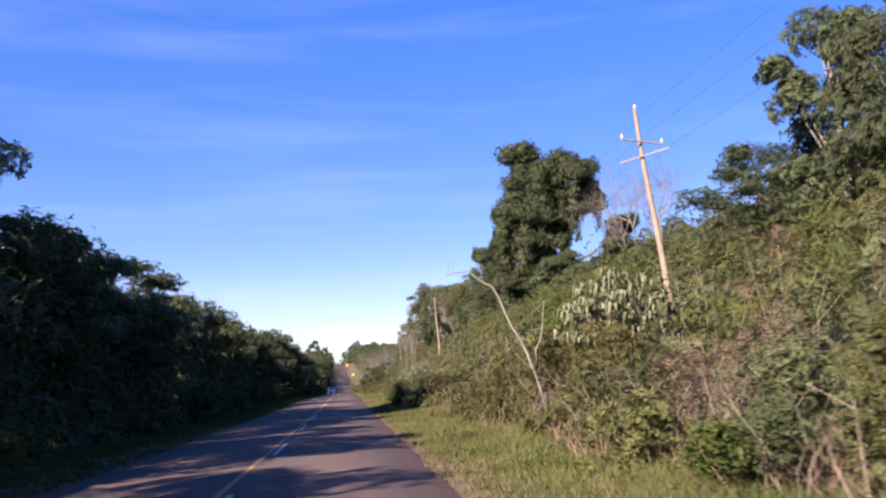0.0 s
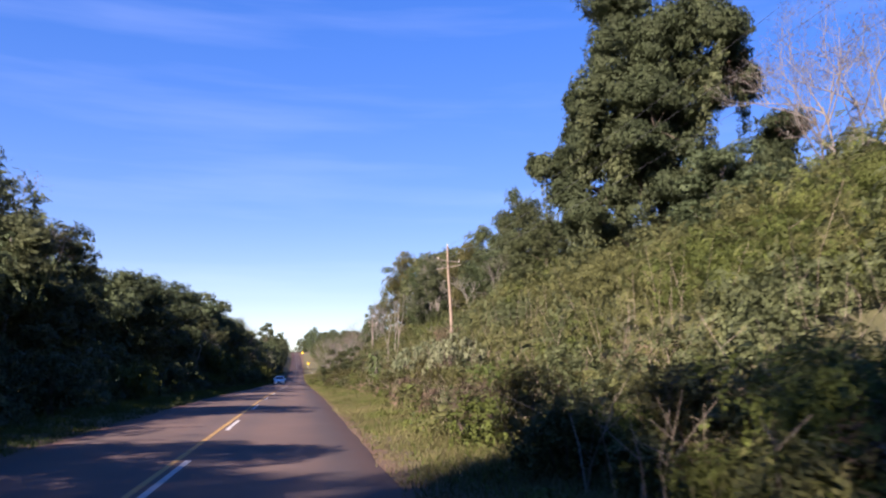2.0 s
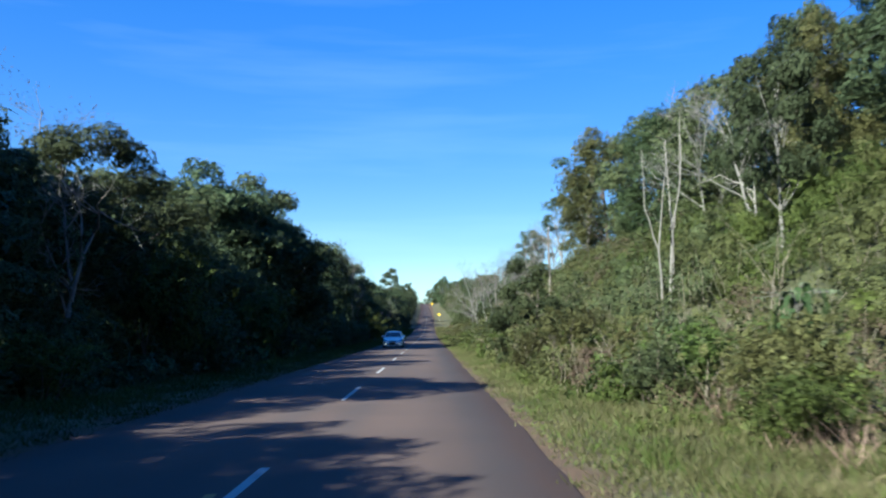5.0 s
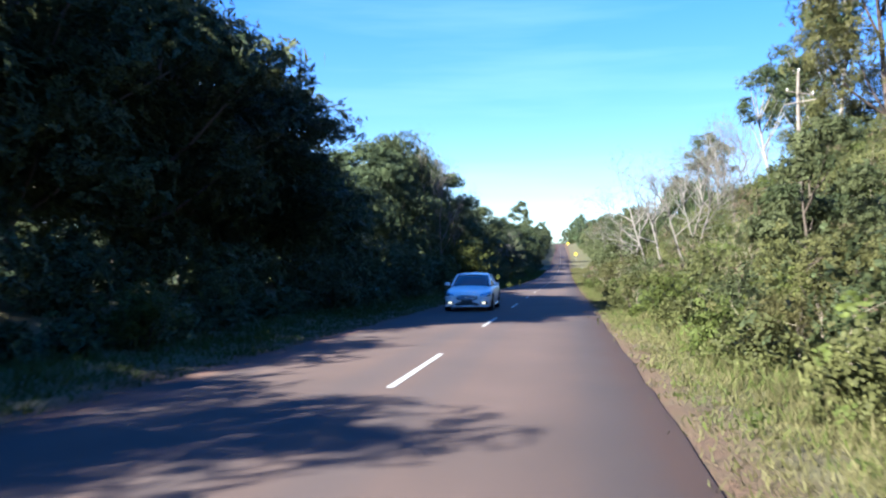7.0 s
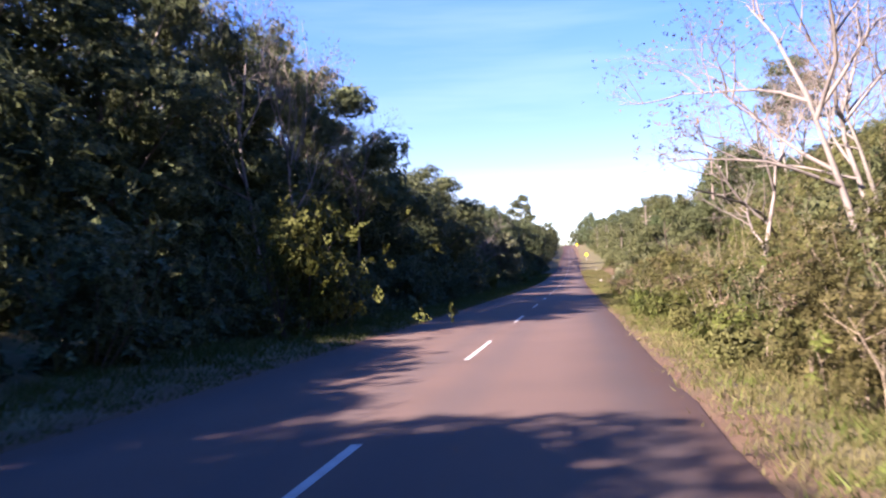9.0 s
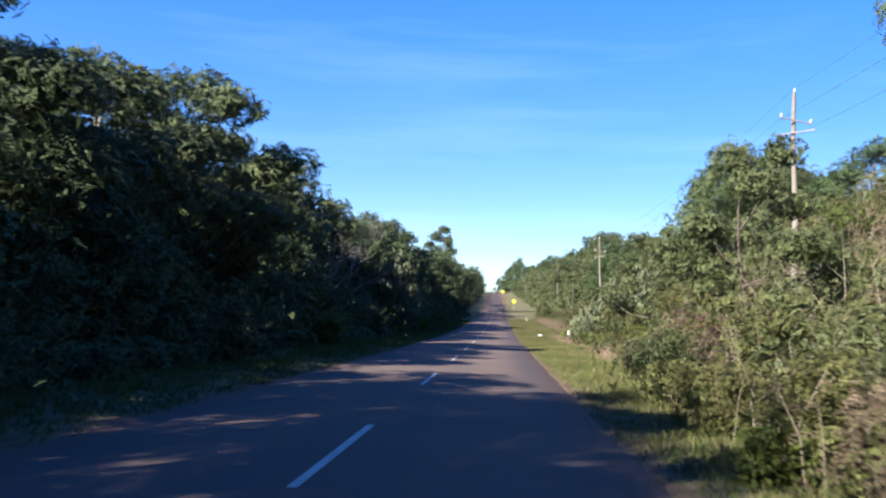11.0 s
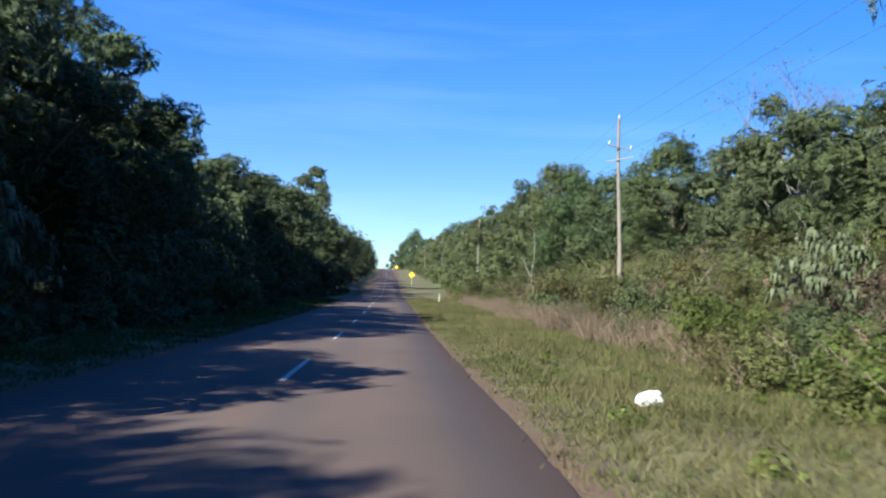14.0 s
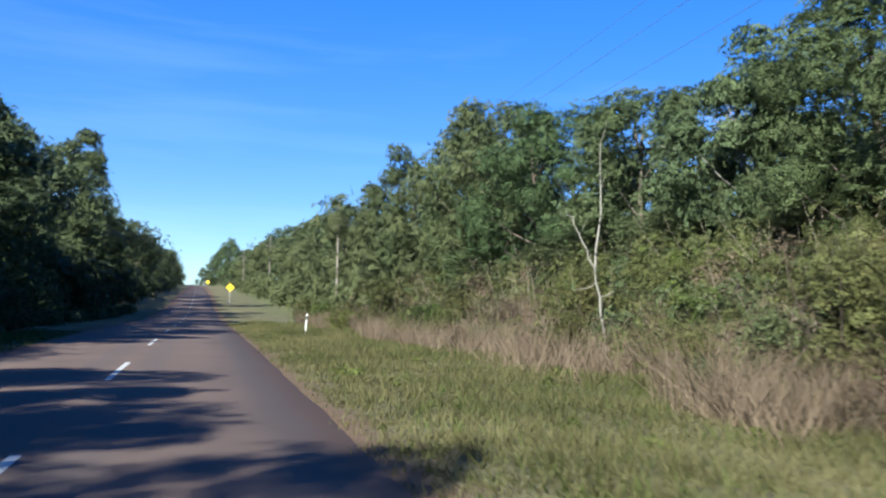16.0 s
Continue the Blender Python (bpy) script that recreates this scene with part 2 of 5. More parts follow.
def forest_floor(m):
    """Away from the road the soil is hidden by dark litter and low green growth."""
    n, l = m.node_tree.nodes, m.node_tree.links
    bsdf = n["Principled BSDF"]
    base = bsdf.inputs["Base Color"].links[0].from_socket
    where = n.new("ShaderNodeTexCoord")
    split = n.new("ShaderNodeSeparateXYZ")
    l.new(where.outputs["Object"], split.inputs[0])
    side = n.new("ShaderNodeMath")
    side.operation = 'ABSOLUTE'
    l.new(split.outputs[0], side.inputs[0])
    spots = n.new("ShaderNodeTexNoise")
    spots.inputs["Scale"].default_value, spots.inputs["Detail"].default_value = 0.12, 6
    l.new(where.outputs["Object"], spots.inputs["Vector"])
    edge = n.new("ShaderNodeMath")
    edge.operation = 'MULTIPLY_ADD'
    edge.inputs[1].default_value = 14.0
    l.new(spots.outputs[0], edge.inputs[0])
    l.new(side.outputs[0], edge.inputs[2])
    wild = n.new("ShaderNodeMapRange")
    wild.inputs["From Min"].default_value, wild.inputs["From Max"].default_value = 14.0, 26.0
    l.new(edge.outputs[0], wild.inputs["Value"])
    green = n.new("ShaderNodeMix")
    green.data_type = 'RGBA'
    l.new(spots.outputs[0], green.inputs["Factor"])
    green.inputs["A"].default_value, green.inputs["B"].default_value = (0.020, 0.030, 0.010, 1), (0.070, 0.080, 0.028, 1)
    mix = n.new("ShaderNodeMix")
    mix.data_type = 'RGBA'
    l.new(wild.outputs[0], mix.inputs["Factor"])
    l.new(base, mix.inputs["A"])
    l.new(green.outputs["Result"], mix.inputs["B"])
    # bare red soil in a ragged strip along the asphalt
    ragged = n.new("ShaderNodeTexNoise")
    ragged.inputs["Scale"].default_value, ragged.inputs["Detail"].default_value = 1.7, 5
    l.new(where.outputs["Object"], ragged.inputs["Vector"])
    rim = n.new("ShaderNodeMath")
    rim.operation = 'MULTIPLY_ADD'
    rim.inputs[1].default_value = 1.6
    l.new(ragged.outputs[0], rim.inputs[0])
    l.new(side.outputs[0], rim.inputs[2])
    bare = n.new("ShaderNodeMapRange")
    bare.inputs["From Min"].default_value, bare.inputs["From Max"].default_value = 4.25, 5.1
    bare.inputs["To Min"].default_value, bare.inputs["To Max"].default_value = 0.85, 0.0
    l.new(rim.outputs[0], bare.inputs["Value"])
    last = n.new("ShaderNodeMix")
    last.data_type = 'RGBA'
    l.new(bare.outputs[0], last.inputs["Factor"])
    l.new(mix.outputs["Result"], last.inputs["A"])
    last.inputs["B"].default_value = (0.082, 0.046, 0.028, 1)
    l.new(last.outputs["Result"], bsdf.inputs["Base Color"])


forest_floor(SOIL)


# ---------------------------------------------------------------- terrain
ROAD_KNOTS = [0.0, -0.48, -0.71, -1.28, -1.81, -2.32, -2.7, -2.63, -1.94, -1.46, 0.21, 2.79, 4.7]


def hermite(y, step, values):
    k = min(max(int(y // step), 0), len(values) - 2)
    f = y / step - k
    slope = np.gradient(values)
    if y < 0:
        return values[0] + slope[0] * y / step
    if k == len(values) - 2 and f > 1:
        return values[-1] + slope[-1] * (f - 1)
    return ((2 * f**3 - 3 * f**2 + 1) * values[k] + (f**3 - 2 * f**2 + f) * slope[k]
            + (3 * f**2 - 2 * f**3) * values[k + 1] + (f**3 - f**2) * slope[k + 1])


def road_z(y):
    """Height of the road's crown: a long sag, then a climb to a crest."""
    if y > 940:
        return 12.4 - 0.00004 * (y - 940) ** 2 if y < 1400 else 3.9
    return hermite(y, 50.0, ROAD_KNOTS)


def road_x(y):
    """The road bends a little to the left far ahead."""
    return -0.000016 * max(y - 380, 0) ** 2 if y < 1000 else -6.15 - 0.0198 * (y - 1000)


def smooth(a, b, v):
    f = min(max((v - a) / (b - a), 0.0), 1.0)
    return f * f * (3 - 2 * f)


def edge_of_thicket(y):
    """Where the growth beside the right-hand verge begins."""
    return (7.2 - 1.3 * smooth(46, 56, y) + 1.3 * smooth(66, 80, y) - 1.5 * smooth(122, 138, y) - 0.5 * smooth(175, 192, y)
            + 2.7 * smooth(262, 286, y) + 5.0 * smooth(318, 348, y) - 0.9 * smooth(395, 420, y))


def bank(y):
    """How high the cut bank beside the right lane stands."""
    return 5.0 + 2.5 * smooth(150, 200, y) - 5.0 * smooth(285, 335, y)


def slope(y):
    """How steeply the scrub-covered hill climbs on above the bank."""
    return (0.165 * smooth(34, 52, y) + 0.08 * smooth(95, 110, y)) * (1 - smooth(142, 200, y))


def ground_z(x, y):
    u = x - road_x(y)
    z = road_z(y) if y < 1500 else 3.9
    if abs(u) < 3.3:
        return z - 0.12
    bump = 0.10 * noise.noise((x * 0.6, y * 0.6, 0)) + 0.25 * noise.noise((x * 0.11, y * 0.11, 3))
    rough = smooth(3.5, 6.0, abs(u)) * bump
    if u > 0:
        start = 8.5 - 2.4 * smooth(170, 195, y) + 2.4 * smooth(270, 290, y) + 3.5 * smooth(315, 345, y)
        hill = 7.0 * smooth(24, 75, u) * (1 - smooth(170, 240, y)) + slope(y) * min(max(u - 11, 0), 34)
        # beyond its crest the hill falls away again
        return z - 0.05 + rough + (bank(y) * smooth(start, 23, u) + hill) * (1 - smooth(75, 150, u))
    return z - 0.05 + rough + 0.9 * smooth(6, 12, -u)


def part(name, mesh, mat, parent=None, label=""):
    ob = new(name, mesh)
    mesh.materials.append(mat)
    if parent is not None:
        ob.parent = parent
    if label:
        ob["label"] = label
    return ob


def np_mesh(name, verts, faces, flat=False):
    """A mesh from arrays of vertices and lists of equal-sided face arrays."""
    me = bpy.data.meshes.new(name)
    verts = np.asarray(verts, np.float32)
    me.vertices.add(len(verts))
    me.vertices.foreach_set("co", verts.ravel())
    loops, starts, at = [], [], 0
    for some in faces:
        some = np.asarray(some, np.int32)
        if not len(some):
            continue
        loops.append(some.ravel())
        starts.append(at + np.arange(len(some)) * some.shape[1])
        at += some.size
    loops, starts = np.concatenate(loops), np.concatenate(starts)
    me.loops.add(len(loops))
    me.loops.foreach_set("vertex_index", loops)
    me.polygons.add(len(starts))
    me.polygons.foreach_set("loop_start", starts.astype(np.int32))
    if not flat:
        me.polygons.foreach_set("use_smooth", np.ones(len(starts), bool))
    me.update(calc_edges=True)
    me.validate()
    return me


def strip(xs, ys, height):
    """A sheet over a grid of x offsets and y stations; height(x, y) gives place."""
    verts = [height(x, y) for y in ys for x in xs]
    nx = len(xs)
    i = np.arange(len(ys) - 1)[:, None] * nx + np.arange(nx - 1)[None]
    i = i.ravel()
    return verts, np.stack([i, i + 1, i + nx + 1, i + nx], 1)


ys = list(np.arange(-160, 640, 2.5)) + list(np.arange(640, 1000, 10)) + list(np.arange(1000, 2000, 60)) + [2600, 3600]
xs = [-3000, -1200, -500, -200, -90, -50, -35, -25, -18, -14, -12, -10, -8.5, -7.5, -6.5, -5.8, -5.2, -4.6, -4.1, -3.7, -3.38, -3.1, 0,
      3.1, 3.5, 3.8, 4.2, 4.7, 5.3, 6.0, 6.8, 7.6, 8.5, 9.5, 10.7, 12, 13.5, 15, 17, 19, 21, 23, 26, 30, 36, 50, 90, 200, 500, 1200, 3000]
v, q = strip(xs, ys, lambda x, y: (x + road_x(y), y, ground_z(x + road_x(y), y)))
ground = part("ground", np_mesh("ground", v, [q]), SOIL)
tagged(ground, "red soil ground with leaf litter beside a forest road", "ground", kind="structure")


def road_edge(y, side):
    return side * 3.38 + 0.06 * noise.noise((y * 0.35, side, 1)) + 0.04 * noise.noise((y * 1.7, side, 5))


def road_place(u, y):
    x = road_edge(y, -1) + u + 3.38 if u < -3 else road_edge(y, 1) + u - 3.38 if u > 3 else u
    drop = 0.05 if abs(u) > 3.38 else 0.0
    return (road_x(y) + x, y, road_z(y) - 0.012 * abs(x) - drop)


ry = list(np.arange(-160, 440, 0.8)) + list(np.arange(440, 1000, 5)) + list(np.arange(1000, 1400, 25))
v, q = strip([-3.4, -3.36, -1.6, 0, 1.6, 3.36, 3.4], ry, road_place)
road = part("road", np_mesh("road", v, [q], True), ASPHALT)
tagged(road, "worn reddish asphalt two-lane road with crumbling edges", "road", kind="structure")


def paint_strip(name, u, wide, y0, y1, mat):
    stations = np.linspace(y0, y1, max(3, int((y1 - y0) / 1.5)))
    v, q = strip([u - wide / 2, u + wide / 2], stations, lambda a, y: (road_x(y) + a + 0.012 * noise.noise((y * 2, a * 9, 0)), y, road_z(y) - 0.012 * abs(a) + 0.005))
    return part(name, np_mesh(name, v, [q]), mat, road)


start = 193.3
for k in range(-18, 56):
    y0 = start + 12.15 * k
    y0 -= 2.4 if y0 < 115 else 1.4 if y0 < 128 else -1.1 if y0 > 320 else 0
    paint_strip("lane_dash", 0.10 if y0 < 128 else 0.0, 0.105, y0, y0 + 4.5, WHITE_LINE)
paint_strip("solid_line", -0.10, 0.105, -120, 122, YELLOW_LINE)


def tar_patch(x, y, wide, long, seed):
    """A flat, ragged patch of newer tar on the asphalt."""
    r = np.random.default_rng(seed)
    a = np.linspace(0, 2 * np.pi, 17)[:-1]
    k = 1 + 0.25 * r.normal(size=16).clip(-1.3, 1.3)
    rim = [(x + wide * k[i] * math.cos(t), y + long * k[i] * math.sin(t)) for i, t in enumerate(a)]
    verts = [(p, q, road_z(q) - 0.012 * abs(p) + 0.005) for p, q in [(x, y)] + rim]
    part("tar_patch", np_mesh("tar_patch", verts, [[(0, 1 + i, 1 + (i + 1) % 16) for i in range(16)]]), TAR, road)


TAR = material("tar", (0.035, 0.032, 0.036), 0.7, 0.2, 2, 40, 0.3)
for k, (x, y, w, l) in enumerate(((2.3, 318.4, 0.22, 0.4), (2.0, 319.2, 0.12, 0.5))):
    tar_patch(x, y, w, l, 90 + k)


# ---------------------------------------------------------------- plants: builders
def tube(points, radii, sides=6):
    pts = np.asarray(points, float)
    n = len(pts)
    way = np.gradient(pts, axis=0)
    way /= np.linalg.norm(way, axis=1)[:, None] + 1e-9
    ref = np.where(np.abs(way[:, 2:3]) > 0.9, [[1.0, 0, 0]], [[0, 0, 1.0]])
    a = np.cross(way, ref)
    a /= np.linalg.norm(a, axis=1)[:, None]
    b = np.cross(way, a)
    ang = np.arange(sides) * 2 * np.pi / sides
    ring = a[:, None] * np.cos(ang)[None, :, None] + b[:, None] * np.sin(ang)[None, :, None]
    verts = (pts[:, None] + ring * np.asarray(radii)[:, None, None]).reshape(-1, 3)
    i = np.arange(n - 1)[:, None] * sides
    j = np.arange(sides)[None]
    k = (j + 1) % sides
    quads = np.stack([i + j, i + k, i + sides + k, i + sides + j], -1).reshape(-1, 4)
    return verts, quads


class Heap:
    """Gathers vertices and faces of several pieces into one mesh."""

    def __init__(self):
        self.verts, self.quads, self.tris, self.count = [], [], [], 0

    def add(self, verts, quads=None, tris=None):
        if quads is not None:
            self.quads.append(np.asarray(quads) + self.count)
        if tris is not None:
            self.tris.append(np.asarray(tris) + self.count)
        self.verts.append(np.asarray(verts))
        self.count += len(verts)

    def mesh(self, name, flat=False):
        faces = [np.concatenate(s) for s in (self.quads, self.tris) if s]
        return np_mesh(name, np.concatenate(self.verts), faces, flat)


def unit(v):
    return v / (np.linalg.norm(v, axis=-1, keepdims=True) + 1e-9)


def leaf_cards(r, centres, normals, size, slim=0.55, droop=0.15, spare=False):
    """One folded, pointed leaf for each centre, facing along its normal."""
    n = len(centres)
    across = unit(np.cross(normals, r.normal(size=(n, 3))))
    along = unit(np.cross(normals, across))
    s = np.asarray(size)[:, None] if np.ndim(size) else np.full((n, 1), size)
    tip = centres + along * s * 0.6 - normals * s * droop
    back = centres - along * s * 0.5 - normals * s * droop * 0.5
    left = centres + across * s * slim * 0.5 + normals * s * 0.06
    right = centres - across * s * slim * 0.5 + normals * s * 0.06
    if spare:
        # far leaves: one bent half each
        return np.stack([back - across * s * slim * 0.25, right, tip + across * s * slim * 0.2], 1).reshape(-1, 3), None, np.arange(3 * n).reshape(-1, 3)
    verts = np.stack([back, right, tip, left], 1).reshape(-1, 3)
    return verts, np.arange(4 * n).reshape(-1, 4)


def ball():
    bm = bmesh.new()
    bmesh.ops.create_icosphere(bm, subdivisions=1, radius=1)
    v = np.array([p.co for p in bm.verts])
    t = np.array([[p.index for p in f.verts] for f in bm.faces])
    bm.free()
    return v, t


BALL, BALL_FACES = ball()


def clump(r, heap, centre, radii, count, size, core=0.5, slim=0.55, up=0.25, droop=0.15, spare=False):
    """A mass of foliage: leaves round a lumpy shell, and a rough inner mass that closes it."""
    d = unit(r.normal(size=(count, 3)))
    d[:, 2] = np.where(d[:, 2] < -0.6, -d[:, 2], d[:, 2])
    lump = 1 + 0.20 * np.sin(d[:, 0] * 5 + centre[0] * 3) * np.cos(d[:, 1] * 4 + centre[1]) + 0.07 * r.normal(size=count)
    depth = (0.62 + 0.42 * r.random(count) ** 0.6) * lump
    p = centre + d * radii * depth[:, None]
    nrm = unit(d + 0.42 * r.normal(size=(count, 3)) + [0, 0, up * 0.4])
    heap.add(*leaf_cards(r, p, nrm, size * r.uniform(0.55, 1.35, count), slim, droop, spare))
    if core:
        v = BALL * (1 + 0.20 * r.normal(size=(len(BALL), 1)).clip(-1.6, 1.6)) * core
        heap.add(v * radii + centre, tris=BALL_FACES)


def limb(r, start, way, length, radius, bend=0.25, steps=5, lift=0.1):
    p, w, pts = np.array(start, float), unit(np.array(way, float)), []
    for i in range(steps + 1):
        pts.append(p.copy())
        w = unit(w + bend * r.normal(size=3) * 0.5 + [0, 0, lift])
        p = p + w * length / steps
    rad = radius * np.linspace(1, 0.35, steps + 1)
    return np.array(pts), rad


def thing(name, label, category, group=""):
    ob = new(name)
    ob.empty_display_size = 0.3
    return tagged(ob, label, category, group)


def broadleaf(seed, name, label, leaf, bark=None, tall=14.0, spread=4.2, low=0.16, clumps=26, leaves=5200, size=0.68, trunk=0.2, flat=0.75, core=0.5, group="forest trees"):
    """A forest tree: bent trunk, forking limbs and a crown of leafy clumps with gaps between."""
    r = np.random.default_rng(seed)
    root = thing(name, label, "tree", group)
    wood, crown = Heap(), Heap()
    pts, rad = limb(r, (0, 0, -0.3), (r.normal() * 0.06, r.normal() * 0.06, 1), tall * 0.85, trunk, 0.10, 9, 0.12)
    wood.add(*tube(pts, rad, 7))
    for i in range(clumps):
        f = low + (1 - low) * (i + 0.5) / clumps
        h = f * tall
        # widest at two thirds of the height
        wide = spread * (0.35 + 0.85 * math.sin(math.pi * min(1, (f - low) / (1 - low) * 0.78 + 0.16)))
        a = i * 2.4 + r.normal() * 0.5
        d = wide * math.sqrt(r.uniform(0.12, 1.0)) * (0.75 if i > clumps - 4 else 1)
        c = np.array([math.cos(a) * d, math.sin(a) * d, h - 0.6 + r.normal() * 0.4])
        size_c = spread * r.uniform(0.30, 0.50)
        clump(r, crown, c, np.array([size_c, size_c * r.uniform(0.8, 1.1), size_c * flat * r.uniform(0.8, 1.1)]), leaves // clumps, size, core, 0.9, 0.25, 0.15, True)
        if i % 2 == 0:
            base = pts[min(8, max(2, int((f - 0.22) * 10)))]
            mid = (base + c) / 2 + [0, 0, -0.3]
            wood.add(*tube([base, mid, c], [trunk * 0.45, trunk * 0.3, trunk * 0.12], 5))
    part("trunk", wood.mesh("trunk"), bark or BARK, root)
    part("crown", crown.mesh("crown", True), leaf, root)
    return root


def bare_tree(seed, name, label, tall=12.0, trunk=0.125, leaf=None, spread=0.8, fork=0.35, group="bare trees", bark=None):
    """A leafless or nearly leafless tree with forking pale limbs and fine twigs."""
    r = np.random.default_rng(seed)
    root = thing(name, label, "tree", group)
    wood, twigs = Heap(), Heap()
    ends = []

    def grow(start, way, length, radius, level):
        n = 5 if level < 3 else 3
        pts, rad = limb(r, start, way, length, radius, 0.22, n, 0.06)
        (wood if level < 3 else twigs).add(*tube(pts, rad, 6 if level < 2 else 4 if level < 3 else 3))
        if level >= 4:
            ends.append(pts[-1])
            return
        for i in range(4 if level else 6):
            at = r.uniform(0.45, 1.0) if level else r.uniform(fork, 1.0)
            k = at * n
            p = pts[int(k)] + (pts[min(int(k) + 1, n)] - pts[int(k)]) * (k % 1)
            w = unit(unit(pts[-1] - pts[0]) + spread * unit(r.normal(size=3)) + [0, 0, 0.1])
            grow(p, w, length * r.uniform(0.42, 0.62), radius * 0.49, level + 1)

    grow((0, 0, -0.2), (0.05, 0.03, 1), tall * 0.62, trunk, 0)
    part("trunk", wood.mesh("trunk"), bark or BARK_PALE, root)
    tagged(part("twig_mass", twigs.mesh("twig_mass"), bark or BARK_PALE, root, "fine grey twigs"), kind="stuff")
    if leaf:
        h = Heap()
        e = np.array(ends)
        e = np.repeat(e, 3, 0) + r.normal(size=(len(e) * 3, 3)) * 0.28
        h.add(*leaf_cards(r, e, unit(r.normal(size=e.shape) + [0, 0, 0.5]), 0.2 * r.uniform(0.6, 1.3, len(e))))
        part("foliage", h.mesh("foliage", True), leaf, root)
    return root


def shrub(seed, name, label, leaf, tall=2.4, wide=1.5, lumps=7, leaves=900, size=0.34, slim=0.85, core=0.45, stems=6, group="roadside shrubs"):
    r = np.random.default_rng(seed)
    root = thing(name, label, "shrub", group)
    wood, crown = Heap(), Heap()
    for i in range(stems):
        a = r.uniform(0, 6.28)
        pts, rad = limb(r, (0.2 * math.cos(a), 0.2 * math.sin(a), -0.2), (0.5 * math.cos(a), 0.5 * math.sin(a), 1), tall * r.uniform(0.8, 1.1), 0.03, 0.25, 5, 0.1)
        wood.add(*tube(pts, rad, 4))
    for i in range(lumps):
        a, d = r.uniform(0, 6.28), wide * 0.65 * math.sqrt(r.random())
        rr = wide * r.uniform(0.38, 0.62)
        h = tall * r.uniform(0.22, 0.86) if i else tall * 0.8
        clump(r, crown, np.array([d * math.cos(a), d * math.sin(a), h]), np.array([rr, rr, rr * r.uniform(0.7, 1.1)]), leaves // lumps, size, core, slim, 0.35, 0.15, True)
    # loose sprays that break the outline
    n = leaves // 5
    p = np.stack([r.normal(size=n) * wide * 0.7, r.normal(size=n) * wide * 0.7, tall * r.uniform(0.1, 1.12, n)], 1)
    crown.add(*leaf_cards(r, p, unit(r.normal(size=(n, 3)) + [0, 0, 0.5]), size * r.uniform(0.6, 1.3, n), slim))
    part("stem", wood.mesh("stem"), BARK, root)
    part("foliage", crown.mesh("foliage", True), leaf, root)
    return root


def whorl_plant(seed, name, label, leaf, tall=3.2, heads=26, per=17, size=0.36, slim=0.24, spread=1.3, stem_mat=None, group="pale-leaved plants", trunk=0.05):
    """A plant with long drooping leaves in whorls at the ends of its branching stems."""
    r = np.random.default_rng(seed)
    root = thing(name, label, "shrub", group)
    wood, crown = Heap(), Heap()
    mains = []
    for i in range(5):
        a = i * 1.257 + r.normal() * 0.3
        top = np.array([spread * 0.42 * math.cos(a), spread * 0.42 * math.sin(a), tall * r.uniform(0.42, 0.62)])
        wood.add(*tube([(0, 0, -0.2), top * [0.3, 0.3, 0.5], top], [trunk, trunk * 0.8, trunk * 0.55], 6))
        mains.append(top)
    for i in range(heads):
        # heads lie over a dome, most of them near its skin
        a, f = r.uniform(0, 6.28), math.sqrt(r.random())
        reach = spread * f
        skin = tall * (1 - 0.42 * f ** 2.2)
        top = np.array([reach * math.cos(a), reach * math.sin(a), skin * (1 - 0.5 * r.random() ** 2.6)])
        near = min(mains, key=lambda p: np.linalg.norm((p - top)[:2]))
        wood.add(*tube([near, (near + top) / 2 + [0, 0, -0.1], top], [trunk * 0.4, trunk * 0.3, trunk * 0.2], 4))
        for j in range(per):
            b = j * 2.4 + r.normal() * 0.3
            out = np.array([math.cos(b), math.sin(b), r.uniform(-0.1, 0.6)])
            s = size * r.uniform(0.7, 1.2)
            side = unit(np.cross(out, [0, 0, 1.0]))
            base = top - [0, 0, 0.25 * r.random()]
            mid, tip = base + out * s * 0.5 + [0, 0, 0.02 * s], base + out * s * 0.72 - [0, 0, s * r.uniform(0.45, 0.9)]
            w = s * slim * 0.5
            verts = [base, base + out * s * 0.25 - side * w * 0.8, mid - side * w, tip, mid + side * w, base + out * s * 0.25 + side * w * 0.8]
            crown.add(verts, tris=[(0, 1, 5)], quads=[(1, 2, 4, 5)])
            crown.add([verts[2], verts[3], verts[4]], tris=[(0, 1, 2)])
    part("stem", wood.mesh("stem"), stem_mat or BARK, root)
    part("foliage", crown.mesh("foliage", True), leaf, root)
    return root


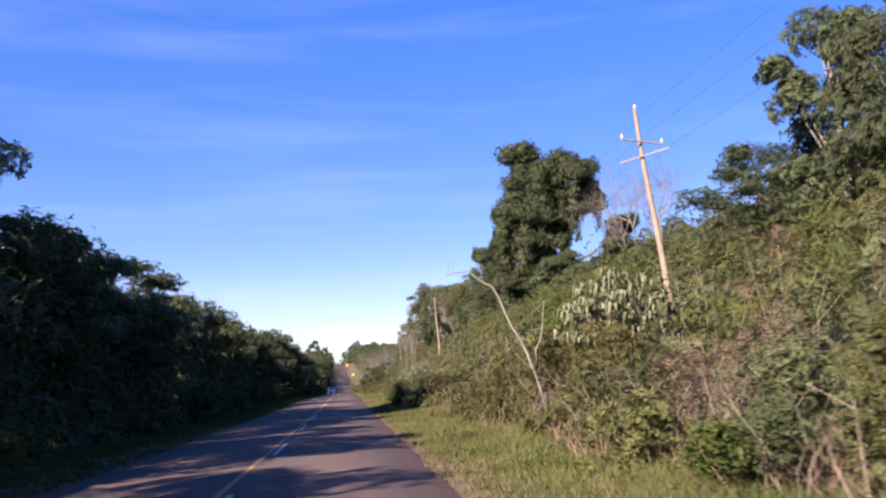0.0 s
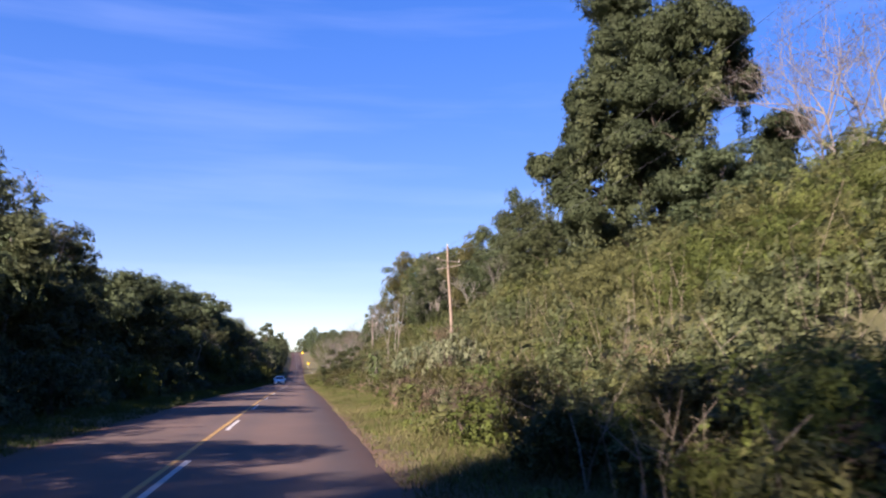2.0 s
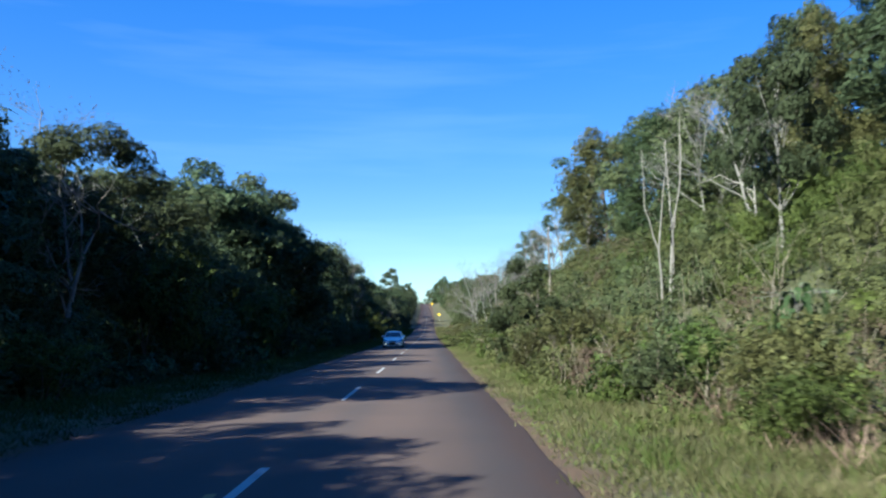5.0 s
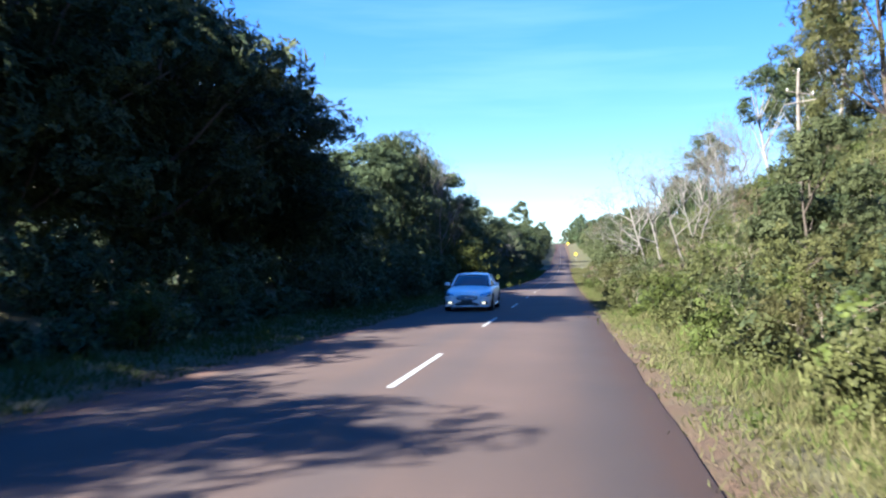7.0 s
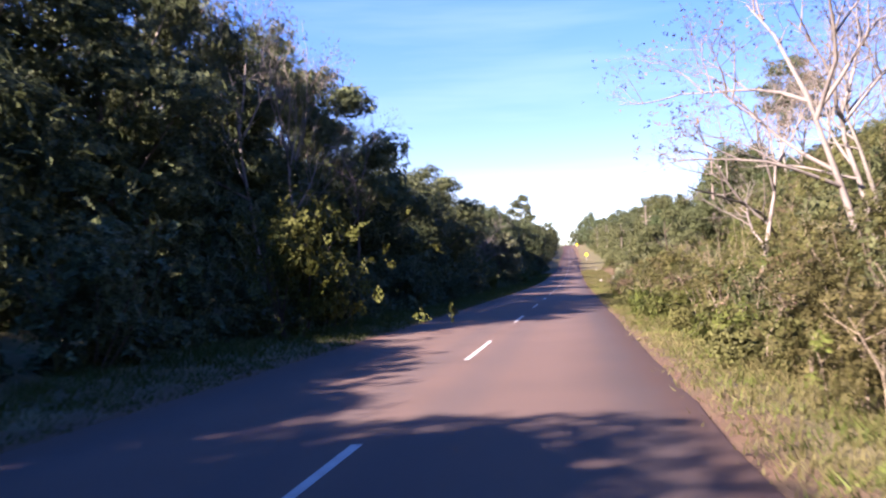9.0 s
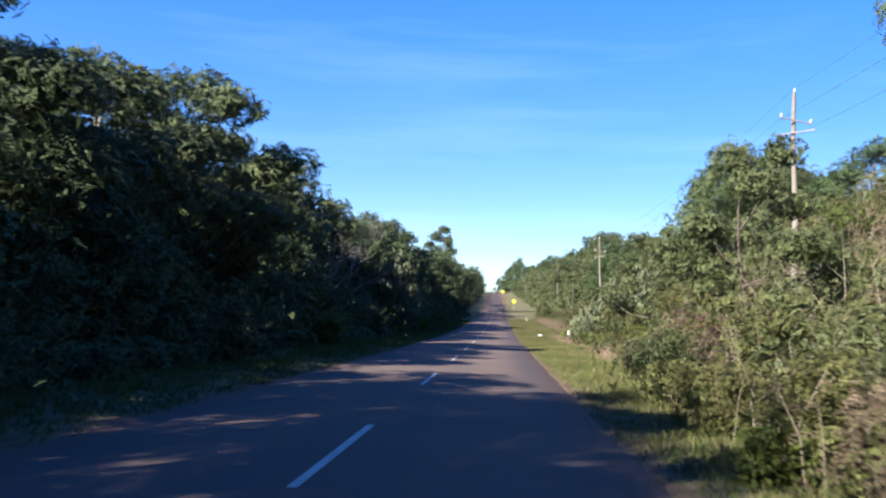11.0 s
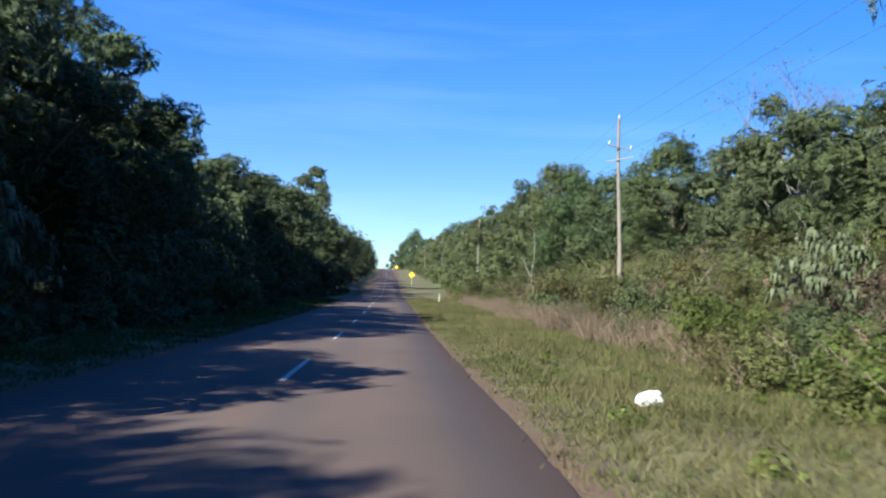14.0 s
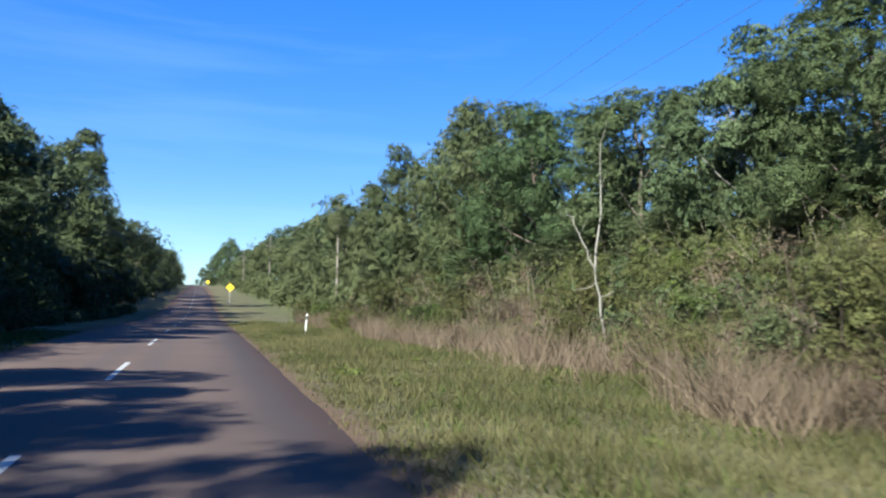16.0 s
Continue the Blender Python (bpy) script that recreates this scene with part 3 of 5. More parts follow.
def sapling(seed, name, label, stems, leaf=None, radius=0.06):
    """A slender pale stem with given limbs: each a list of points."""
    r = np.random.default_rng(seed)
    root = thing(name, label, "tree", "slender saplings")
    wood = Heap()
    ends = []
    for pts, rad in stems:
        fine = []
        for a, b in zip(pts[:-1], pts[1:]):
            for f in (0, 0.33, 0.67):
                fine.append(np.array(a) * (1 - f) + np.array(b) * f + r.normal(size=3) * 0.03)
        fine.append(np.array(pts[-1], float))
        wood.add(*tube(fine, np.linspace(rad, rad * 0.35, len(fine)), 6))
        for k in range(3):
            p, w = limb(r, fine[-1 - k], r.normal(size=3) + [0, 0, 0.6], r.uniform(0.5, 1.2), rad * 0.25, 0.3)
            wood.add(*tube(p, w, 4))
            ends.append(p[-1])
    part("trunk", wood.mesh("trunk"), BARK_PALE, root)
    if leaf:
        h = Heap()
        e = np.repeat(np.array(ends), 14, 0)
        e = e + r.normal(size=e.shape) * 0.22
        h.add(*leaf_cards(r, e, unit(r.normal(size=e.shape) + [0, 0, 0.6]), 0.22 * r.uniform(0.6, 1.3, len(e))))
        part("foliage", h.mesh("foliage", True), leaf, root)
    return root


def palm(seed, name, label, tall=9.0):
    r = np.random.default_rng(seed)
    root = thing(name, label, "palm tree")
    wood, crown = Heap(), Heap()
    pts, rad = limb(r, (0, 0, -0.3), (0.03, 0.02, 1), tall, 0.16, 0.04, 8, 0.1)
    wood.add(*tube(pts, np.maximum(rad, 0.11), 7))
    top = pts[-1]
    for i in range(18):
        a, rise = i * 2.4, r.uniform(-0.2, 1.1)
        out = np.array([math.cos(a), math.sin(a), 0])
        rib = [top + out * 2.6 * f + np.array([0, 0, 1.3 * rise * f - 2.2 * f * f]) for f in np.linspace(0, 1, 7)]
        crown.add(*tube(rib, np.linspace(0.03, 0.008, 7), 3))
        side = np.cross(out, [0, 0, 1.0])
        for f in np.linspace(0.15, 1, 16):
            k = min(int(f * 6), 5)
            p = rib[k] + (rib[k + 1] - rib[k]) * (f * 6 - k)
            for s in (-1, 1):
                tip = p + side * s * 0.55 + out * 0.25 + [0, 0, -0.35]
                crown.add([p - out * 0.03, p + out * 0.03, tip], tris=[(0, 1, 2)])
    part("trunk", wood.mesh("trunk"), BARK_PALE, root)
    part("frond_crown", crown.mesh("frond_crown", True), LEAF_MID, root)
    return root


used = set()


def plant(model, x, y, high=1.0, wide=None, turn=None, sink=0.0):
    """Stands a model, or a copy of it, on the ground."""
    turn = random.uniform(0, 6.28) if turn is None else turn
    wide = high if wide is None else wide
    m = Matrix.LocRotScale((x, y, ground_z(x, y) - sink), Euler((0, 0, turn)), (wide, wide, high))
    if model.name not in used:
        used.add(model.name)
        model.matrix_basis = m
        return model
    ob = copy_thing(model, Matrix())
    ob.matrix_basis = m
    return ob


# ---------------------------------------------------------------- the forest
TREES = [
    broadleaf(11, "tree", "dense dark green broadleaf forest tree", LEAF_DARK, core=0.46, low=0.32, bark=BARK_GREY),
    broadleaf(12, "tree", "spreading dark green broadleaf forest tree", LEAF_DARK, core=0.46, spread=4.6, flat=0.8, low=0.36, clumps=30, bark=BARK_GREY),
    broadleaf(13, "tree", "mid green broadleaf forest tree with lumpy crown", LEAF_MID, core=0.5, flat=0.95, clumps=28),
    broadleaf(14, "tree", "olive green forest tree with thin open crown", LEAF_MID, clumps=18, leaves=3000, core=0.45, bark=BARK_PALE, low=0.42),
    broadleaf(15, "tree", "tall narrow green forest tree", LEAF_DARK, core=0.46, spread=3.2, clumps=24, low=0.28, bark=BARK_GREY),
    broadleaf(16, "tree", "olive vine-covered forest tree", LEAF_OLIVE, flat=0.95, spread=3.8, clumps=26, low=0.08),
]
FAR = [broadleaf(20 + k, "tree", "distant dark green forest tree", m, spread=s, low=0.1, leaves=2200, size=0.9, clumps=22) for k, (m, s) in enumerate(((LEAF_DARK, 4.4), (LEAF_MID, 5.0), (LEAF_DARK, 3.6)))]
LUSH = broadleaf(25, "tree", "fresh green broadleaf tree with a full crown", LEAF_LUSH, low=0.08, clumps=30, spread=4.4, core=0.6, flat=1.0)
SMALL_TREE = broadleaf(17, "small_tree", "small round dark green roadside tree", LEAF_MID, tall=6.6, spread=2.3, low=0.06, clumps=24, leaves=4000, size=0.42, trunk=0.09, group="small trees")
LOFTY = broadleaf(18, "tall_tree", "tall pale-trunked tree with a thin high crown", LEAF_MID, tall=23, spread=4.2, low=0.66, clumps=15, leaves=3200, size=0.6, trunk=0.26, bark=BARK_PALE, core=0.4)
BARE = [
    bare_tree(21, "bare_tree", "leafless grey forest tree with fine twigs", bark=BARK_GREY),
    bare_tree(22, "bare_tree", "grey forest tree with few dry leaves", bark=BARK_GREY, leaf=LEAF_DRY, spread=0.95),
    bare_tree(23, "bare_tree", "leaning dead tree with pale forked limbs", spread=1.1, trunk=0.15),
]
SHRUBS = [
    shrub(31, "shrub", "olive green roadside shrub", LEAF_OLIVE),
    shrub(32, "shrub", "mid green roadside shrub", LEAF_MID, slim=0.4),
    shrub(33, "shrub", "bright green roadside shrub", LEAF_BRIGHT, tall=2.0, wide=1.7),
    shrub(34, "shrub", "dark green dense roadside shrub", LEAF_DARK, tall=2.8, wide=1.6),
    shrub(35, "shrub", "dry brownish thin roadside shrub", LEAF_DRY, leaves=600, core=0, stems=14, tall=2.2),
    shrub(36, "shrub", "olive green tall loose shrub", LEAF_OLIVE, tall=3.4, wide=1.4, lumps=9, leaves=1000, core=0.4),
]
PALE = [
    whorl_plant(41, "pale_shrub", "shrub with long drooping pale grey-green leaves", LEAF_PALE, heads=52, size=0.38, trunk=0.03),
    whorl_plant(42, "pale_shrub", "tall shrub with silvery drooping leaves", LEAF_PALE, tall=4.2, heads=84, spread=2.0, size=0.40, trunk=0.035),
]


LOW_PLACES = ((54, 61), (76, 84), (96, 105), (117, 122), (131, 138), (158, 169), (211, 220), (291, 297), (308, 317), (368, 377))


def tree_row(rows, x, models, jitter=1.5, wide=1.0):
    """Trees along one side: stations along the road and tops above it."""
    for y, top, *back in rows:
        xx = x + sum(back) + road_x(y) + random.uniform(-jitter, jitter)
        tall = (road_z(y) + top) - ground_z(xx, y)
        model = random.choice(models if y < 440 else FAR)
        s = max(tall, 3) / 14.9
        plant(model, xx, y, s, wide * (0.45 + 0.55 * s) * random.uniform(0.95, 1.2))


def stand(model, x, y, top, reach, wide=1.0, turn=None):
    """One plant whose top stands so far above the road."""
    s = (road_z(y) + top - ground_z(x, y)) / reach
    return plant(model, x, y, s, s * wide, turn)


LEFT_A = [(-34, 11), (-22, 12), (-10, 11), (2, 10.5), (13, 10.8), (20.5, 10.5), (28.5, 11.4), (37, 10), (44.5, 9.4), (51.5, 10.1), (66, 9, -2.5), (72, 10.2), (79, 9, -3), (86, 9.4), (92.5, 9.6), (98, 9, -3.5),
          (107, 9.6, -2), (111.5, 9.4, 1.4), (115, 9.0, 1), (119, 9.6, -3.5), (125.5, 10.2, 0.6), (129, 9.2, 0.6), (134, 9.6, -3.5), (139.5, 9.6, -1), (145, 9.6), (155, 9.8, -1), (163, 9.8, -4.5), (174.5, 12.6, -1), (179.5, 13.6, -1), (184, 14.2, -1), (188.5, 12.8, -1.2), (193, 11.8, -1.5), (198, 11.2, -1.8)]
LEFT_B = [(207, 9.6, -0.6), (215, 7.5, -5.5), (222.5, 12.2, -0.8), (226.5, 12, 0.2), (236, 11, 0.6), (247, 13.4, 0.6), (256, 11), (267, 10.8), (275, 11.2), (282.5, 12.4), (287, 11.2, -1), (299, 12.3, -1.8), (305, 12.7, -1.8), (312, 11.5, -4), (320, 10.4, -1),
          (331, 10.8), (337, 12.4), (344, 13), (350.5, 13.2), (357, 13.2), (364, 12), (373, 10.8, -4), (383, 12.4), (391, 12.4), (399, 12.6), (408, 13.3), (422, 15), (440, 15.5), (454, 17), (470, 14), (490, 14)]
LEFT_C = [(505, 15), (525, 14.5), (547, 13), (570, 12), (596, 12), (625, 12), (655, 13), (690, 12), (730, 13), (775, 12), (820, 12), (870, 11), (920, 10)]
RIGHT_A = [(-20, 14), (0, 15), (16, 17), (30, 14), (46, 15), (64, 11.7), (91, 15), (113, 15), (124, 17), (132, 17.5), (144, 16.5), (153, 19.5), (163, 20.4),
           (172, 21), (182, 23.5), (193, 24), (206, 26), (222, 28), (236, 17), (250, 12.5), (262, 12), (275, 13), (290, 14), (304, 15)]
RIGHT_B = [(320, 16, 1), (328, 18.5, 2), (334, 21.5, 2), (340, 20.8, 1.5), (344, 20, 1.5), (354, 13.2), (364, 14.5), (375, 13.9), (385, 15.8), (392, 14.1), (402, 15), (415, 17.2),
           (427, 20.5), (436, 21), (456, 21), (475, 20.5), (502, 20), (527, 20), (560, 20.5), (590, 21), (615, 21), (645, 22), (700, 22), (760, 23), (820, 23), (880, 22)]
DARKS = [TREES[0], TREES[1], TREES[2], TREES[4], TREES[0]]
MIXED = [TREES[2], TREES[0], TREES[5], LUSH, TREES[2]]
GREENS = [TREES[2], LUSH, TREES[0], TREES[2], TREES[4]]
tree_row(LEFT_A, -11.6, DARKS, 0.6)
tree_row(LEFT_B, -13.0, DARKS, 0.6)
# two great trees, unseen inside the wood, added to shade the road
stand(TREES[0], -21.5, 26, 28, 14.9, 0.62, 1.0)
stand(TREES[2], -24.5, 27.5, 27.0, 14.9, 0.62, 2.0)
tree_row(LEFT_C, -13, DARKS)
tree_row(RIGHT_A, 26, MIXED)
tree_row(RIGHT_B, 26, GREENS, 1.5, 0.95)
# second rows close the wood behind
tree_row([(y, 8.6) for y in (-12, 0, 12, 24, 36, 74, 88, 104, 113, 122, 226, 234, 242, 250, 259, 268, 277, 285)], -16.8, DARKS, 0.8)
# taller trees, mostly hidden, added to make the wood's shade solid
tree_row([(y, 11.5) for y in (198, 205, 327, 336, 346, 355, 362, 370, 379, 386, 395, 404)], -16.8, DARKS, 0.8)
tree_row([(y, 13.4) for y in (174, 180, 186, 191)], -16.2, DARKS, 0.8)
tree_row([(y, 8.2 + 1.5 * random.random()) for y in range(-30, 430, 19) if not 195 < y < 245], -21, FAR, 3)
tree_row([(y, 9 + 2 * random.random() + bank(y)) for y in range(-10, 440, 22) if slope(y) < 0.1], 36, FAR, 3)
# smaller trees before the wall of wood where the verge is wide
tree_row([(y, 5.0 + 2.5 * random.random()) for y in range(372, 480, 8)], 23.5, [TREES[2], LUSH, TREES[2], TREES[5]], 2)


def giant(seed):
    """The great tree above the bank: heavy lobes of crown on stout boughs, hung with creepers."""
    r = np.random.default_rng(seed)
    root = thing("giant_tree", "towering forest tree hung with creepers above the bank", "tree")
    wood, crown, vines = Heap(), Heap(), Heap()
    pts, rad = limb(r, (0, 0, -0.4), (0.03, 0.02, 1), 20, 0.5, 0.08, 9, 0.1)
    wood.add(*tube(pts, rad, 9))
    # each lobe: offset across, offset along, height, radius
    lobes = [(-3.0, 0.5, 21.2, 4.2), (0.4, -0.5, 18.2, 4.2), (-3.2, 0.0, 13.4, 3.4), (3.4, -1.0, 19.0, 4.2), (-2.6, -1.5, 16.0, 4.6), (1.4, 1.5, 15.6, 4.0), (5.4, 0.0, 16.4, 2.6), (-0.5, -3.0, 12.5, 4.0), (-0.4, 3.2, 14.0, 4.2),
             (-6.8, 0.5, 10.4, 3.0), (-5.2, 0.0, 14.6, 2.6), (-4.6, 1.0, 11.4, 3.8), (8.6, 2.5, 12.6, 2.8), (8.0, 2.0, 10.0, 2.8), (-1.4, 0.0, 9.4, 4.0), (2.0, -2.0, 7.4, 3.6), (-5.0, -2.0, 7.4, 3.4)]
    for k, (x, y, z, size) in enumerate(lobes):
        c = np.array([x * 0.934 + y * 0.356, y * 0.934 - x * 0.356, z])
        base = pts[min(8, max(2, int(z / 2.6)))]
        wood.add(*tube([base, (base + c) / 2 - [0, 0, 0.6], c], [0.2, 0.14, 0.06], 6))
        for i in range(int(3.4 * size)):
            d = unit(r.normal(size=3) + [0, 0, 0.25])
            p = c + d * size * r.uniform(0.35, 0.78) * [1, 1, 0.85]
            q = size * r.uniform(0.30, 0.44)
            clump(r, crown, p, np.array([q, q, q * 0.8]), 230, 0.55, 0.75, 0.9, 0.25, 0.15, True)
            wood.add(*tube([c, p], [0.06, 0.025], 4))
            if d[2] < 0.3 and i % 2 == 0:
                # a curtain of creeper below the bough
                drop = r.uniform(1.5, 4.0)
                for n in range(3):
                    clump(r, vines, p - [r.normal() * 0.3, r.normal() * 0.3, q * 0.5 + drop * n / 3], np.array([0.55, 0.55, 1.1]), 90, 0.42, 0.5, 0.8, -0.1, 0.3, True)
    part("trunk", wood.mesh("trunk"), BARK, root)
    part("crown", crown.mesh("crown", True), LEAF_DARK, root)
    part("creeper", vines.mesh("creeper", True), LEAF_DARK, root, "hanging green creepers")
    return root


plant(giant(51), 28.7, 105, 1.125, 1.07, 0.0, ground_z(28.7, 105) - road_z(105) - 5.2)
stand(TREES[0], 24.5, 136, 17.5, 14.9, 0.85)
stand(TREES[0], 18.2, 152, 15.6, 14.9, 0.7)
stand(TREES[0], 35, 168, 29.5, 14.9, 0.7)
stand(TREES[2], 29.5, 172, 25.5, 14.9, 0.7)
stand(TREES[2], 27, 127, 17.6, 14.9, 0.9)
stand(TREES[4], 26, 91, 15.5, 14.9, 0.9)
stand(TREES[2], 32.5, 160, 27.0, 14.9, 0.7)
stand(TREES[4], 25, 35, 19.0, 14.9, 1.0)
stand(TREES[0], 24, 29, 16.0, 14.9, 0.8)
stand(palm(52, "palm_tree", "feather palm with drooping fronds above the thicket"), 57, 103, 31.0, 9.6, 0.7)
BARE_RIGHT = [(38, 97, 26.5, 1), (41, 99, 27.5, 1), (35.5, 95.5, 24.5, 1), (40, 93, 26.0, 1), (24, 178, 22.5, 0), (20, 133, 12.5, 0), (22, 135, 15.2, 0), (22, 164, 18, 0), (20.5, 161, 16.5, 2),
              (21.5, 272, 22.0, 0), (26, 281, 22.0, 1), (24, 276, 21.0, 1), (26.5, 268, 23.0, 0), (8.2, 222, 9.6, 1), (9.8, 225, 9.8, 1), (11.5, 220.5, 10.6, 1), (7.6, 229, 8.6, 0), (12.5, 230, 11.0, 1),
              (14.5, 224, 12.0, 1), (10.4, 217.5, 9.6, 0), (14, 238, 12.5, 1), (27, 394, 16, 2), (28, 366, 18, 0), (29.5, 371, 18.5, 1)]
BARE_LEFT = [(-9.3, 126.3, 8.6, 0), (-9.2, 139.5, 8.0, 2), (-14, 147, 11.2, 1), (-14, 92, 10.6, 1), (-9, 300.5, 8.4, 2), (-10.5, 307, 9.5, 0), (-10, 247, 12.0, 1), (-9.6, 232.5, 13.2, 1), (-10.2, 239.5, 13.4, 1), (-9.4, 236, 12.0, 0)]
for x, y, top, k in BARE_RIGHT + BARE_LEFT:
    stand(BARE[k], x, y, top, 12.5, 0.75 if x < 0 and 230 < y < 250 else 0.7 if y == 161 else 1.3 if 215 < y < 240 and x > 0 else 1.15 if top < 20 else 0.85)
for x, y, top in ((24, 228, 28), (27, 246, 26.5), (24.5, 254, 24.5), (29, 261, 27.5), (31, 270, 27), (22.9, 288, 22.5), (25.2, 293, 22.0)):
    stand(LOFTY, x, y, top, 23.5)
for x, y, top in ((-12.5, 229.5, 13.6), (-13.2, 233.5, 14.0), (-12.2, 241, 13.8), (-14, 245, 14.6), (-15, 237, 14.5)):
    stand(TREES[3], x, y, top, 14.6, 0.7)
# the lone tree that overtops the far wood
stand(broadleaf(19, "tall_tree", "lone emergent tree with a tufted crown", LEAF_DARK, tall=20, spread=3.2, low=0.72, clumps=12, leaves=2200, size=0.7), -16, 484, 24.3, 20.3)
for x, y, top in ((6.4, 151, 4.3), (8.6, 181, 5.0), (10.5, 187, 6.0), (11.5, 172, 5.2), (12, 262, 8.0), (10, 275, 7.5), (9.5, 291, 6.0)):
    stand(SMALL_TREE, x, y, top, 6.8)


def thicket(name, label, mat, spots, seed, leaf=0.24, count=80, slim=0.85):
    """Closed undergrowth: many mounds of foliage, one piece of stuff."""
    r = np.random.default_rng(seed)
    h = Heap()
    for x, y, z, s in spots:
        clump(r, h, np.array([x, y, ground_z(x, y) + z]), np.array([s, s * r.uniform(0.9, 1.2), s * r.uniform(0.7, 1.0)]), count, leaf, 0.5, slim, 0.25, 0.15, True)
    return tagged(part(name, h.mesh(name, True), mat), label, "undergrowth", kind="stuff")


# shaded edge of the wood: heaps of growth with dark hollows between them
for mat, seed, words in ((LEAF_DARK, 61, "dark undergrowth along the shaded edge of the wood"), (LEAF_MID, 62, "mid green bushes along the shaded edge of the wood")):
    spots = []
    rr = random.Random(seed)
    for y in np.arange(-32, 470, 2.6 if mat is LEAF_DARK else 4.5):
        low = any(a < y + 1.5 < b for a, b in LOW_PLACES)
        for level in range(2 if low else 4):
            n = noise.noise((y * 0.13, level * 0.8, seed * 1.3))
            if n < (-0.1 if mat is LEAF_DARK else 0.18):
                continue
            spots.append((-9.8 - 0.5 * level + 1.9 * n + rr.uniform(-0.5, 0.3), y + rr.uniform(-1.2, 1.2), 0.5 + 1.5 * level + rr.uniform(-0.4, 0.4), rr.uniform(1.1, 1.9)))
    if mat is LEAF_DARK:
        # low growth at the wood's foot, its dark leaves added to deepen the shade
        for y in np.arange(-32, 470, 1.5):
            n = noise.noise((y * 0.2, 4.0, 2.0))
            spots.append((-6.9 + 0.8 * n + rr.uniform(-0.4, 0.4), y, rr.uniform(0.0, 0.3), rr.uniform(0.4, 0.7) + 0.3 * max(n, 0)))
        for y in np.arange(-32, 470, 3.0):
            for x, z in ((-10.8, 0.9), (-12.5, 2.4), (-12.0, 4.2), (-13.0, 6.0)):
                spots.append((x + rr.uniform(-0.8, 0.8), y + rr.uniform(-1.2, 1.2), z + rr.uniform(-0.4, 0.4), rr.uniform(1.5, 2.2)))
    thicket("undergrowth", words, mat, spots, seed, 0.55, 110)
# depth of the wood on both sides
for side, seed in ((-1, 67), (1, 68)):
    rr = random.Random(seed)
    spots = []
    for y in np.arange(-40, 480, 7.0):
        for x, top in ((15, 5), (19, 5.5), (25, 6), (32, 6)) if side < 0 else ((15, 6), (19, 9), (25, 10), (32, 11)) if y < 320 else ((12, 8), (17, 11), (25, 12)):
            if side > 0 and slope(y) > 0.1:
                top = 2.0
            for z in np.arange(1.2, top, 3.0):
                spots.append((side * (x + (14 if side > 0 else 0)) + rr.uniform(-2, 2), y + rr.uniform(-3, 3), z + rr.uniform(-0.8, 0.8), rr.uniform(2.2, 3.3)))
    for y in np.arange(-60, 500, 5.5):
        for x in range(41, 100, 6):
            spots.append((side * x + rr.uniform(-3, 3), y + rr.uniform(-3, 3), rr.uniform(2, 4) if side < 0 else rr.uniform(2, 4) if slope(y) > 0.1 else rr.uniform(5, 8), rr.uniform(3.6, 5.2)))
    thicket("inner_wood", "dim leafy depth of the forest behind its edge", LEAF_DARK, spots, seed, 1.0, 45)
# sunny bank: mounds rising towards the trees
for mat, seed, words, step in ((LEAF_OLIVE, 63, "olive green thicket on the sunny bank", 3.4), (LEAF_MID, 64, "mid green thicket on the sunny bank", 4.4),
                               (LEAF_BRIGHT, 65, "fresh green growth on the sunny bank", 6.0), (LEAF_DRY, 66, "dry brown growth on the sunny bank", 7.5)):
    spots = []
    rr = random.Random(seed)
    for y in np.arange(2, 470, step):
        inner = edge_of_thicket(y) + 1.8
        x = inner
        while x < 25 + 48 * slope(y):
            high = smooth(3, 7, x - inner) * smooth(0.02, 0.1, slope(y))
            rise = 0.10 * (x - inner) - 0.4
            s = rr.uniform(0.9, 2.1) * (1 + 0.25 * smooth(16, 26, x))
            # up the hill each kind keeps to its own patches
            pick = noise.noise((x * 0.13, y * 0.10, 5.0)) + 0.35 * noise.noise((x * 0.5, y * 0.5, 2.0))
            mine = (LEAF_MID if pick < -0.13 else LEAF_DRY if 0.16 < pick < 0.22 else LEAF_BRIGHT if pick > 0.3 else LEAF_OLIVE) is mat
            if mine if high > 0.5 else noise.noise((x * 0.16, y * 0.13, seed * 1.7)) > (-0.2 if mat is LEAF_OLIVE else -0.16 if mat is LEAF_DRY else 0.0):
                spots.append((x + rr.uniform(-0.9, 0.9), y + rr.uniform(-1.5, 1.5), rr.uniform(0.2, 1.3) + rise, s * (0.62 + 0.38 * smooth(0, 6, x - inner))))
                if high > 0.5:
                    for k in range(2 if mat is LEAF_OLIVE else 4):
                        spots.append((x + rr.uniform(-1.6, 1.6), y + rr.uniform(-0.5, 0.5) * step, rr.uniform(0.1, 1.2), rr.uniform(0.7, 1.9)))
            x += rr.uniform(1.6, 2.8) * (1 if mat is LEAF_OLIVE else 1.35)
    if mat in (LEAF_OLIVE, LEAF_BRIGHT):
        # low tangle along the foot of the bank
        for y in np.arange(2, 430, 1.7 if mat is LEAF_OLIVE else 4.3):
            spots.append((edge_of_thicket(y) + rr.uniform(-0.7, 1.3), y, rr.uniform(0.1, 0.5), rr.uniform(0.35, 0.85)))
    thicket("bank_thicket", words, mat, spots, seed, 0.46, 140)
